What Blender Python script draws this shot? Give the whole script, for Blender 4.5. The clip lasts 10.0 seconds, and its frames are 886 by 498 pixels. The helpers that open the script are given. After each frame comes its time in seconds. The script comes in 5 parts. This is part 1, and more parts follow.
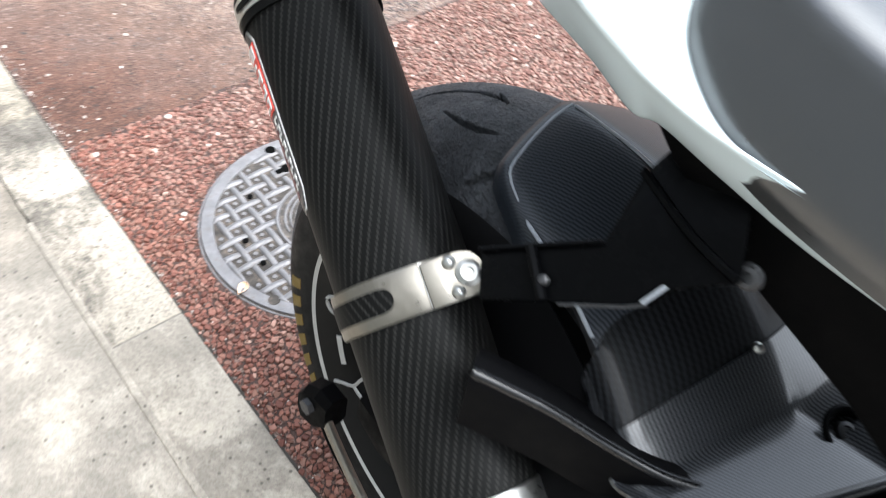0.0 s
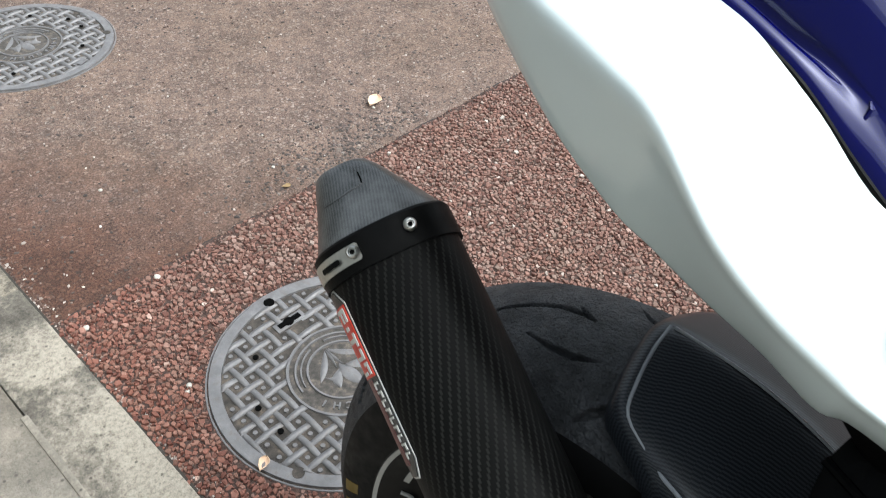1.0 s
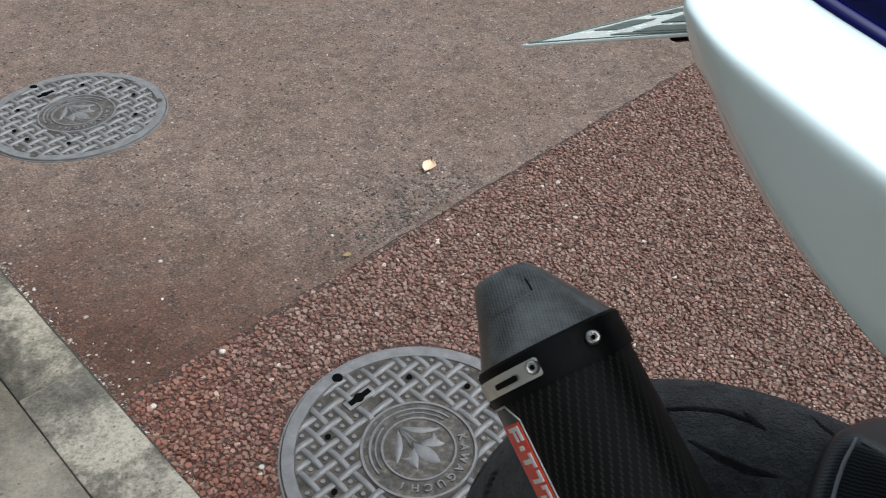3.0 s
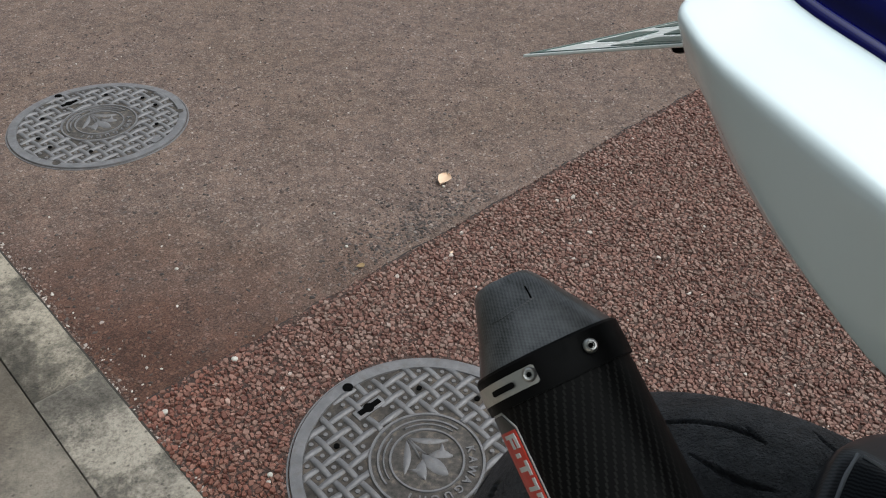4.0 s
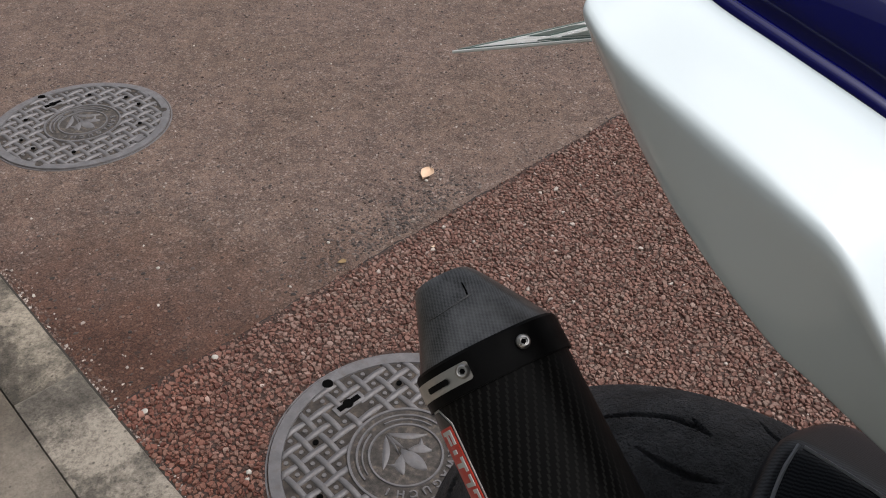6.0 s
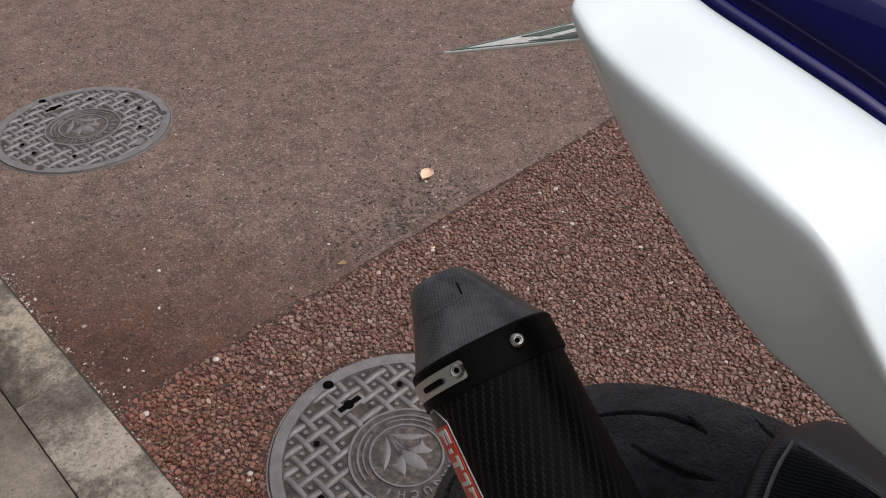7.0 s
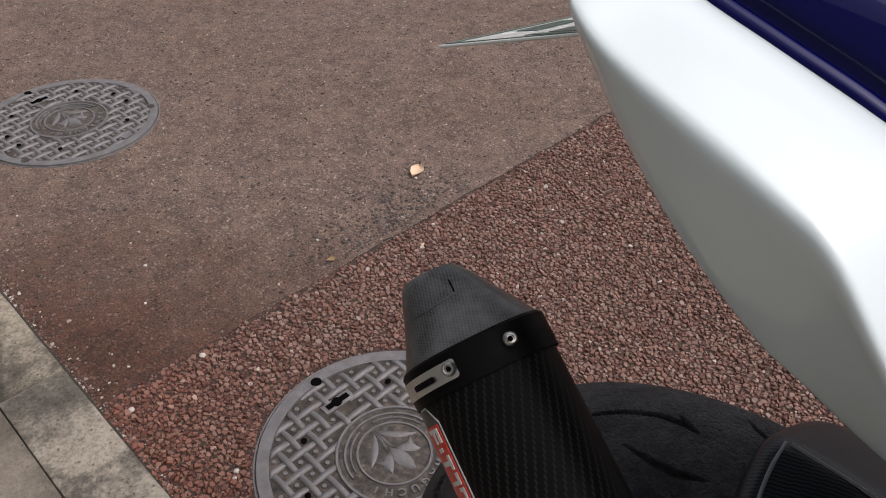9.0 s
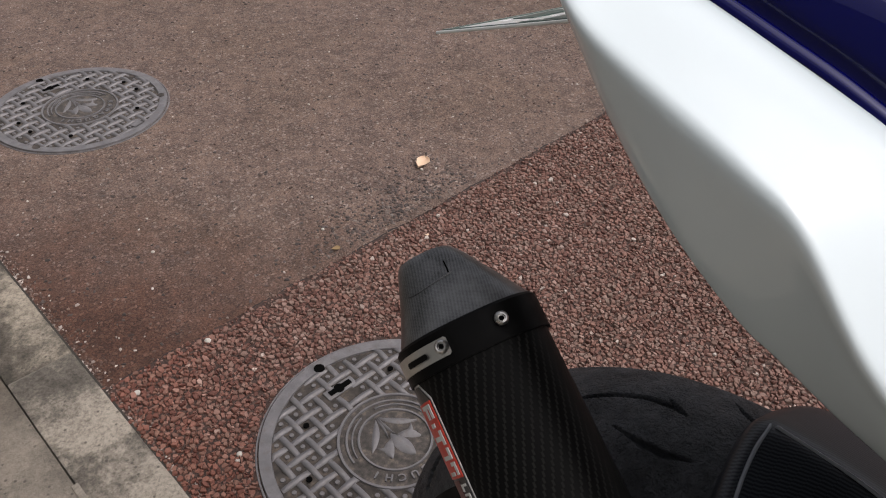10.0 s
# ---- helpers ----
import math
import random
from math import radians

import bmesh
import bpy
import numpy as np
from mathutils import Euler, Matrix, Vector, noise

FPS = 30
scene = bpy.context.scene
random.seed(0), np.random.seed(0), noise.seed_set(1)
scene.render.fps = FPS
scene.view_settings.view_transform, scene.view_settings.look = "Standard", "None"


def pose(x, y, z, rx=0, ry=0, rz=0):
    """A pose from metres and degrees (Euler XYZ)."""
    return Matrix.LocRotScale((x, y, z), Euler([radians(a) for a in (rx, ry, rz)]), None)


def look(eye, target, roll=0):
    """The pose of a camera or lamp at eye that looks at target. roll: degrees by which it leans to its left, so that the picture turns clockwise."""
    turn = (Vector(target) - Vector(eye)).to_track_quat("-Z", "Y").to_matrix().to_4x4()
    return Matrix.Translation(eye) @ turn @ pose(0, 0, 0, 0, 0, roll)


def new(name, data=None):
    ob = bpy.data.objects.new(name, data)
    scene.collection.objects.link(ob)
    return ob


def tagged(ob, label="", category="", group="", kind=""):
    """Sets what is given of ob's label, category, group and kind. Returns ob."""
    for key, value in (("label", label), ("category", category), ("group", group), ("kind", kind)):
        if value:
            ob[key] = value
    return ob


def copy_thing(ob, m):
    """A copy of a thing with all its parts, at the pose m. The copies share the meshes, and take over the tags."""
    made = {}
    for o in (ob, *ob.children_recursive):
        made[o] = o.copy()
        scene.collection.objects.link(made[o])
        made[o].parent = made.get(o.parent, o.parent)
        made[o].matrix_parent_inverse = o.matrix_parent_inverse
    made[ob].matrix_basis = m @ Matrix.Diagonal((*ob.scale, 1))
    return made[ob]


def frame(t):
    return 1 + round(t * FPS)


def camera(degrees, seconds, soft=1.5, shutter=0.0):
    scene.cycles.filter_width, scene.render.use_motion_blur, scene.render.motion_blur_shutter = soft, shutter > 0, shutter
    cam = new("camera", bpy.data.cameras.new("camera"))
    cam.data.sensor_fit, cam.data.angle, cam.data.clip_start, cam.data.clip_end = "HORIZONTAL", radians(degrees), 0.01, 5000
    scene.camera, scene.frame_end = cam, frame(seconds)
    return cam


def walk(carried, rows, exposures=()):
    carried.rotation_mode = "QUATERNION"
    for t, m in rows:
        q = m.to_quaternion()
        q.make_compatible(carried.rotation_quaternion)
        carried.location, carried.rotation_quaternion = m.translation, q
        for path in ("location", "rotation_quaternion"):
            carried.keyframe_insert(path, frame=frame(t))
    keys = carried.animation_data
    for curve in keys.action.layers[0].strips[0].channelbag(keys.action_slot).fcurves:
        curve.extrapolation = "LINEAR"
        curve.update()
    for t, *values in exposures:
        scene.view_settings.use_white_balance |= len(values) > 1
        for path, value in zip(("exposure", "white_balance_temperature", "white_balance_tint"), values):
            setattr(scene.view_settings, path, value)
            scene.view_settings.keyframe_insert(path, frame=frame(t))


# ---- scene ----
cam = camera(59.0, 10.0, soft=1.05, shutter=0.5)
PATH = [
    (0, (-0.511, -0.819, 1.007), (0.411, 0.136, -0.49), 6.3),
    (0.1, (-0.511, -0.783, 1.01), (0.443, 0.121, -0.497), 6.8),
    (0.3, (-0.519, -0.725, 1.025), (0.521, 0.149, -0.443), 9.1),
    (0.5, (-0.532, -0.691, 1.043), (0.537, 0.146, -0.425), 8.5),
    (0.7, (-0.527, -0.665, 1.049), (0.533, 0.183, -0.417), 7.2),
    (1, (-0.521, -0.654, 1.072), (0.578, 0.297, -0.301), 4.3),
    (1.2, (-0.520, -0.637, 1.068), (0.593, 0.284, -0.312), 4.3),
    (1.5, (-0.523, -0.612, 1.053), (0.658, 0.211, -0.336), 6.6),
    (1.7, (-0.527, -0.592, 1.048), (0.683, 0.196, -0.336), 6.7),
    (2, (-0.553, -0.569, 1.034), (0.642, 0.17, -0.389), 8.9),
    (2.1, (-0.554, -0.56, 1.038), (0.615, 0.215, -0.388), 8.3),
    (2.2, (-0.547, -0.546, 1.042), (0.591, 0.374, -0.321), 6.5),
    (2.3, (-0.549, -0.546, 1.061), (0.622, 0.416, -0.244), 6.2),
    (2.5, (-0.551, -0.545, 1.073), (0.628, 0.442, -0.206), 5.2),
    (3, (-0.563, -0.541, 1.078), (0.575, 0.491, -0.202), 3.0),
    (3.2, (-0.564, -0.531, 1.087), (0.555, 0.508, -0.205), 2.9),
    (4.3, (-0.551, -0.568, 1.075), (0.57, 0.525, -0.17), 2.6),
    (4.5, (-0.54, -0.575, 1.08), (0.565, 0.515, -0.182), 2.3),
    (5, (-0.527, -0.585, 1.08), (0.585, 0.488, -0.19), 2.3),
    (5.5, (-0.526, -0.583, 1.08), (0.585, 0.492, -0.189), 2.0),
    (7, (-0.523, -0.591, 1.082), (0.581, 0.496, -0.183), 1.0),
    (7.5, (-0.523, -0.59, 1.078), (0.586, 0.488, -0.19), 1.2),
    (8, (-0.52, -0.587, 1.079), (0.597, 0.484, -0.189), 1.4),
    (8.5, (-0.517, -0.584, 1.077), (0.602, 0.479, -0.196), 1.8),
    (9, (-0.521, -0.585, 1.077), (0.601, 0.477, -0.193), 2.2),
    (9.5, (-0.522, -0.587, 1.076), (0.596, 0.471, -0.2), 2.4),
    (10, (-0.526, -0.603, 1.079), (0.575, 0.468, -0.202), 2.5),
]
EXPOSURE = [(0, 1.97, 5950, 7), (0.5, 1.68, 6150, 8), (1.0, 1.03, 6050, 3), (1.5, 0.62, 6950, 15), (2.0, 0.62, 7000, 18), (2.2, 0.85, 6400, 9), (2.5, 0.80, 5900, 2), (3.0, 0.48, 5900, 2), (4.5, 0.10, 6150, 5), (5.0, 0.05, 6200, 6), (5.5, 0.03, 6300, 9), (7, 0.0, 6550, 15), (10, 0.0, 6550, 15)]
walk(cam, [(t, look(eye, target, roll)) for t, eye, target, roll in PATH], EXPOSURE)

# ---- daylight: a bright overcast sky ----
SUN_ELEVATION, SUN_TURN = 62.0, 150.0
world = bpy.data.worlds.new("sky")
scene.world = world
world.use_nodes = True
wn = world.node_tree.nodes
sky = wn.new("ShaderNodeTexSky")
sky.sky_type = 'NISHITA'
sky.sun_disc = False
sky.sun_elevation = radians(SUN_ELEVATION)
sky.sun_rotation = radians(SUN_TURN)
sky.dust_density = 6.0
sky.air_density = 1.0
soften = wn.new("ShaderNodeHueSaturation")
soften.inputs["Saturation"].default_value = 0.3
world.node_tree.links.new(sky.outputs[0], soften.inputs["Color"])
world.node_tree.links.new(soften.outputs[0], wn["Background"].inputs[0])
wn["Background"].inputs[1].default_value = 0.15
sun = new("sun", bpy.data.lights.new("sun", 'SUN'))
sun.data.energy, sun.data.angle, sun.data.color = 0.8, radians(70), (1.0, 0.97, 0.92)
_az = radians(SUN_TURN)
_dir = Vector((math.sin(_az) * math.cos(radians(SUN_ELEVATION)), math.cos(_az) * math.cos(radians(SUN_ELEVATION)), math.sin(radians(SUN_ELEVATION))))
sun.matrix_world = look(tuple(_dir * 20), (0, 0, 0))


# ---- materials ----
def mat(name, colour, rough=0.5, metal=0.0, coat=0.0, shine=0.5):
    m = bpy.data.materials.new(name)
    m.use_nodes = True
    b = m.node_tree.nodes["Principled BSDF"]
    b.inputs["Base Color"].default_value = (*colour, 1)
    b.inputs["Roughness"].default_value = rough
    b.inputs["Metallic"].default_value = metal
    b.inputs["Specular IOR Level"].default_value = shine
    if coat:
        b.inputs["Coat Weight"].default_value = coat
        b.inputs["Coat Roughness"].default_value = 0.03
    return m


class Net:
    """Short hand for wiring one material."""
    def __init__(self, m):
        self.m, self.t = m, m.node_tree
        self.bsdf = self.t.nodes["Principled BSDF"]

    def node(self, kind, **values):
        n = self.t.nodes.new(kind)
        for k, v in values.items():
            n.inputs[k.replace("_", " ")].default_value = v
        return n

    def link(self, a, b):
        self.t.links.new(a, b)

    def coords(self, kind="Object"):
        return self.node("ShaderNodeTexCoord").outputs[kind]

    def noise(self, where, scale, detail=4.0, rough=0.6, out="Fac"):
        n = self.node("ShaderNodeTexNoise", Scale=scale, Detail=detail, Roughness=rough)
        self.link(where, n.inputs["Vector"])
        return n.outputs[out]

    def voronoi(self, where, scale, feature='F1', out="Distance"):
        n = self.node("ShaderNodeTexVoronoi", Scale=scale)
        n.feature = feature
        self.link(where, n.inputs["Vector"])
        return n.outputs[out]

    def ramp(self, fac, stops):
        r = self.node("ShaderNodeValToRGB")
        e = r.color_ramp.elements
        while len(e) < len(stops):
            e.new(0.5)
        for el, (p, c) in zip(e, stops):
            el.position = p
            el.color = (*c, 1) if not isinstance(c, float) else (c, c, c, 1)
        self.link(fac, r.inputs["Fac"])
        return r.outputs["Color"]

    def mix(self, fac, a, b, kind='MIX'):
        n = self.t.nodes.new("ShaderNodeMix")
        n.data_type, n.blend_type = 'RGBA', kind
        for v, s in ((fac, n.inputs[0]), (a, n.inputs[6]), (b, n.inputs[7])):
            if isinstance(v, (int, float)):
                s.default_value = v
            elif isinstance(v, tuple):
                s.default_value = (*v, 1)
            else:
                self.link(v, s)
        return n.outputs[2]

    def math(self, op, a, b=0.0, c=0.0):
        n = self.t.nodes.new("ShaderNodeMath")
        n.operation = op
        for v, s in zip((a, b, c), n.inputs):
            if isinstance(v, (int, float)):
                s.default_value = v
            else:
                self.link(v, s)
        return n.outputs[0]

    def colour(self, c):
        self.link(c, self.bsdf.inputs["Base Color"])

    def rough(self, r):
        self.link(r, self.bsdf.inputs["Roughness"])

    def bump(self, height, distance=0.001, strength=0.6):
        n = self.node("ShaderNodeBump", Strength=strength, Distance=distance)
        self.link(height, n.inputs["Height"])
        self.link(n.outputs[0], self.bsdf.inputs["Normal"])


def asphalt_material():
    m = mat("worn_brown_asphalt", (0.15, 0.11, 0.095), 0.85)
    n = Net(m)
    w = n.coords("Object")
    # ragged outlines for the stones
    shift = n.node("ShaderNodeVectorMath")
    shift.operation = 'SCALE'
    n.link(n.noise(w, 150, 3, 0.6, out="Color"), shift.inputs[0])
    shift.inputs["Scale"].default_value = 0.011
    add = n.node("ShaderNodeVectorMath")
    add.operation = 'ADD'
    n.link(w, add.inputs[0])
    n.link(shift.outputs[0], add.inputs[1])
    r = add.outputs[0]
    c = n.ramp(n.noise(w, 230, 6, 0.75), [(0.36, (0.066, 0.042, 0.032)), (0.5, (0.172, 0.116, 0.091)), (0.64, (0.272, 0.193, 0.155))])
    show = n.noise(w, 7, 4, 0.65)
    relief = n.noise(w, 320, 4)
    for scale, cut, lo, force in ((70, 0.34, 0.42, 0.9), (115, 0.38, 0.36, 0.8), (205, 0.40, 0.30, 0.5)):
        tone = n.voronoi(r, scale, out="Color")
        body = n.ramp(n.voronoi(r, scale), [(cut - 0.05, 1.0), (cut + 0.05, 0.0)])
        halo = n.ramp(n.voronoi(r, scale), [(cut - 0.02, 0.0), (cut + 0.05, 1.0), (cut + 0.16, 0.0)])
        bare = n.math('MULTIPLY', n.ramp(n.math('ADD', n.math('MULTIPLY', tone, 0.35), n.math('MULTIPLY', show, 0.8)), [(lo + 0.10, 0.0), (lo + 0.22, 1.0)]), force)
        c = n.mix(n.math('MULTIPLY', n.math('MULTIPLY', halo, bare), 0.9), c, (0.034, 0.021, 0.017))
        top = n.ramp(tone, [(0.15, (0.085, 0.054, 0.043)), (0.4, (0.160, 0.110, 0.089)), (0.6, (0.225, 0.167, 0.139)), (0.85, (0.34, 0.275, 0.24))])
        c = n.mix(n.math('MULTIPLY', body, bare), c, top)
        relief = n.math('ADD', relief, n.math('MULTIPLY', n.math('MULTIPLY', body, bare), 0.7))
    big = n.noise(w, 2.2, 3)
    c = n.mix(n.ramp(big, [(0.42, 0.0), (0.62, 0.9)]), c, n.mix(1.0, c, (0.93, 0.915, 0.87), 'MULTIPLY'))
    c = n.mix(1.0, c, n.ramp(n.noise(w, 18, 5, 0.7), [(0.33, 0.76), (0.5, 1.02), (0.68, 1.22)]), 'MULTIPLY')
    c = n.mix(1.0, c, n.ramp(n.noise(w, 62, 4, 0.7), [(0.34, 0.74), (0.5, 1.0), (0.66, 1.18)]), 'MULTIPLY')
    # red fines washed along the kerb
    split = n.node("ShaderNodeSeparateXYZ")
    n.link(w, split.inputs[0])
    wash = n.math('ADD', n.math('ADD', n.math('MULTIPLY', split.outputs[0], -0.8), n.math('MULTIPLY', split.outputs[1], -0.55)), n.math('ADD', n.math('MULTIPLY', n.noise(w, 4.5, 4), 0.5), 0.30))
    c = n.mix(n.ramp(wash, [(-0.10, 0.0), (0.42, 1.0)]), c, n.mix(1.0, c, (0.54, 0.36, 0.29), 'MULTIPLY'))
    pit = n.voronoi(r, 40, out="Color")
    c = n.mix(n.math('MULTIPLY', n.ramp(pit, [(0.74, 0.0), (0.78, 0.85)]), n.ramp(n.voronoi(r, 40), [(0.10, 1.0), (0.26, 0.0)])), c, (0.04, 0.027, 0.022))
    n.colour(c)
    n.bump(relief, 0.0022, 0.8)
    return m


def stone_material(name, single=False):
    m = mat(name, (0.2, 0.12, 0.1), 0.8)
    n = Net(m)
    w = n.coords("Object")
    rnd = n.node("ShaderNodeObjectInfo").outputs["Random"] if single else n.node("ShaderNodeNewGeometry").outputs["Random Per Island"]
    c = n.ramp(rnd, [(0.0, (0.123, 0.055, 0.042)), (0.28, (0.198, 0.099, 0.077)), (0.36, (0.196, 0.125, 0.101)), (0.44, (0.237, 0.121, 0.094)), (0.65, (0.264, 0.145, 0.114)), (0.74, (0.226, 0.154, 0.125)), (0.95, (0.314, 0.196, 0.162)), (0.992, (0.363, 0.253, 0.215)), (1.0, (0.605, 0.528, 0.473))])
    zone = n.noise(w, 1.6, 3)
    c = n.mix(n.ramp(zone, [(0.42, 0.0), (0.6, 0.9)]), c, n.mix(1.0, c, (0.96, 0.97, 0.95), 'MULTIPLY'))
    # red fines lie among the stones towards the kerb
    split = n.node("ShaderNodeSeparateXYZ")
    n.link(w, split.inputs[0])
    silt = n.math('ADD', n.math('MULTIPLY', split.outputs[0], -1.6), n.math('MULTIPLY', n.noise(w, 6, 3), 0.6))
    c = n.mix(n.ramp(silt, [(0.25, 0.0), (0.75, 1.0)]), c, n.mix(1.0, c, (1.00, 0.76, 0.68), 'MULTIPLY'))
    c = n.mix(n.math('MULTIPLY', n.noise(w, 260, 4), 0.5), c, n.mix(1.0, c, (0.62, 0.62, 0.62), 'MULTIPLY'))
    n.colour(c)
    n.bump(n.noise(w, 700, 3), 0.0006, 0.6)
    return m


def grit_material():
    m = mat("loose_grit", (0.2, 0.15, 0.12), 0.85)
    n = Net(m)
    rnd = n.node("ShaderNodeNewGeometry").outputs["Random Per Island"]
    n.colour(n.ramp(rnd, [(0.0, (0.05, 0.032, 0.027)), (0.4, (0.11, 0.066, 0.052)), (0.72, (0.19, 0.13, 0.105)), (0.86, (0.28, 0.23, 0.20)), (1.0, (0.62, 0.57, 0.52))]))
    return m


def bare_stone_material():
    m = mat("bare_road_stone", (0.12, 0.1, 0.09), 0.75)
    n = Net(m)
    rnd = n.node("ShaderNodeNewGeometry").outputs["Random Per Island"]
    c = n.ramp(rnd, [(0.0, (0.040, 0.031, 0.028)), (0.35, (0.078, 0.062, 0.056)), (0.65, (0.120, 0.096, 0.086)), (0.85, (0.140, 0.090, 0.072)), (1.0, (0.25, 0.215, 0.19))])
    n.colour(n.mix(n.noise(n.coords("Object"), 300, 4), c, n.mix(1.0, c, (0.6, 0.6, 0.6), 'MULTIPLY')))
    n.bump(n.noise(n.coords("Object"), 600, 3), 0.0006, 0.6)
    return m


def binder_material():
    m = mat("dark_binder", (0.05, 0.032, 0.027), 0.9)
    n = Net(m)
    w = n.coords("Object")
    # tarred bed, with the tops of further chippings showing through
    stones = n.ramp(n.voronoi(w, 110), [(0.30, 1.0), (0.42, 0.0)])
    bed = n.ramp(n.noise(w, 160, 5), [(0.3, (0.034, 0.020, 0.016)), (0.7, (0.085, 0.050, 0.040))])
    n.colour(n.mix(stones, bed, n.ramp(n.voronoi(w, 110, out="Color"), [(0.2, (0.125, 0.056, 0.043)), (0.5, (0.21, 0.108, 0.085)), (0.8, (0.26, 0.16, 0.13))])))
    n.bump(n.math('ADD', n.noise(w, 300, 4), stones), 0.003, 0.8)
    return m


def concrete_material(name, light=1.0, spread=1.0, darken=0.0, worn=0, warm=0.765):
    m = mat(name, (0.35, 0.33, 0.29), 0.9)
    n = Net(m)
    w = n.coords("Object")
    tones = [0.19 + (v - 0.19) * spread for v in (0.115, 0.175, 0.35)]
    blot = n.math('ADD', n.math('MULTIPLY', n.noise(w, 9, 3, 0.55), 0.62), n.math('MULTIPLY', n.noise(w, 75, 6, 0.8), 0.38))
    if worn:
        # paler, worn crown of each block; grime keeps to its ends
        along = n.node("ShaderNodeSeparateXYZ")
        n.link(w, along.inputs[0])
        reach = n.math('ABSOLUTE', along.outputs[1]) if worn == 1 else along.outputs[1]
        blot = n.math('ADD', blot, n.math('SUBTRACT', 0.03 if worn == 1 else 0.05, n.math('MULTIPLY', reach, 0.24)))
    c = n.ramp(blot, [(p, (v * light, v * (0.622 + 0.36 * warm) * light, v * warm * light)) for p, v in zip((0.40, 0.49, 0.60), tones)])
    c = n.mix(1.0, c, n.ramp(n.noise(w, 190, 6, 0.75), [(0.34, 1 - 0.5 * min(1.0, spread)), (0.5, 0.98), (0.66, 1 + 0.25 * min(1.0, spread))]), 'MULTIPLY')
    if darken:
        # darkens the footway towards +y, its edge broken by noise
        split = n.node("ShaderNodeSeparateXYZ")
        n.link(w, split.inputs[0])
        fade = n.math('ADD', split.outputs[1], n.math('MULTIPLY', n.noise(w, 3.0, 4), 0.7))
        c = n.mix(n.ramp(fade, [(0.46, 0.0), (0.86, darken)]), c, n.mix(1.0, c, (0.43, 0.40, 0.365), 'MULTIPLY'))
    pits = n.voronoi(w, 90, out="Color")
    c = n.mix(n.math('MULTIPLY', n.ramp(pits, [(0.70, 0.0), (0.73, 0.8)]), n.ramp(n.voronoi(w, 90), [(0.15, 1.0), (0.28, 0.0)])), c, (0.07, 0.06, 0.05))
    n.colour(c)
    n.bump(n.math('ADD', n.noise(w, 60, 6), n.noise(w, 330, 4)), 0.0018, 0.8)
    return m


def iron_material():
    m = mat("weathered_cast_iron", (0.16, 0.165, 0.175), 0.55, 0.25)
    n = Net(m)
    w = n.coords("Object")
    c = n.ramp(n.noise(w, 40, 6), [(0.3, (0.140, 0.135, 0.138)), (0.6, (0.205, 0.197, 0.200)), (0.8, (0.27, 0.258, 0.256))])
    c = n.mix(n.ramp(n.noise(w, 70, 6, 0.75), [(0.52, 0.0), (0.70, 0.55)]), c, (0.15, 0.118, 0.092))
    n.colour(c)
    n.rough(n.ramp(n.noise(w, 130, 4), [(0.3, 0.36), (0.7, 0.60)]))
    n.bump(n.noise(w, 420, 4), 0.0007, 0.6)
    return m


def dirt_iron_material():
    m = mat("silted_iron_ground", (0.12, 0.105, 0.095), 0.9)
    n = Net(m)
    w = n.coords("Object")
    # colours sit below the raised iron's, with brown silt in the noise peaks
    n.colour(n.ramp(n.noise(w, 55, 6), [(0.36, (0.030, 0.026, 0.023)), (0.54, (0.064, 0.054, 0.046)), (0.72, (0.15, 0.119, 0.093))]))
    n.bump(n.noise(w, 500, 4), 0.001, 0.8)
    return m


def sand_iron_material():
    m = mat("sandy_iron_crest", (0.12, 0.115, 0.11), 0.85)
    n = Net(m)
    w = n.coords("Object")
    n.colour(n.ramp(n.noise(w, 90, 6), [(0.36, (0.040, 0.036, 0.032)), (0.54, (0.082, 0.071, 0.063)), (0.70, (0.17, 0.14, 0.112))]))
    n.bump(n.noise(w, 500, 4), 0.001, 0.8)
    return m


def rubber_material():
    m = mat("scuffed_tyre_rubber", (0.03, 0.03, 0.031), 0.62, shine=0.4)
    n = Net(m)
    w = n.coords("Object")
    n.colour(n.ramp(n.noise(w, 30, 6), [(0.35, (0.023, 0.0250, 0.0285)), (0.65, (0.074, 0.0780, 0.086))]))
    n.rough(n.ramp(n.noise(w, 90, 4), [(0.3, 0.5), (0.7, 0.75)]))
    n.bump(n.math('ADD', n.noise(w, 420, 4), n.ramp(n.noise(w, 240, 4), [(0.50, 0.0), (0.62, 0.9)])), 0.0030, 0.9)
    return m


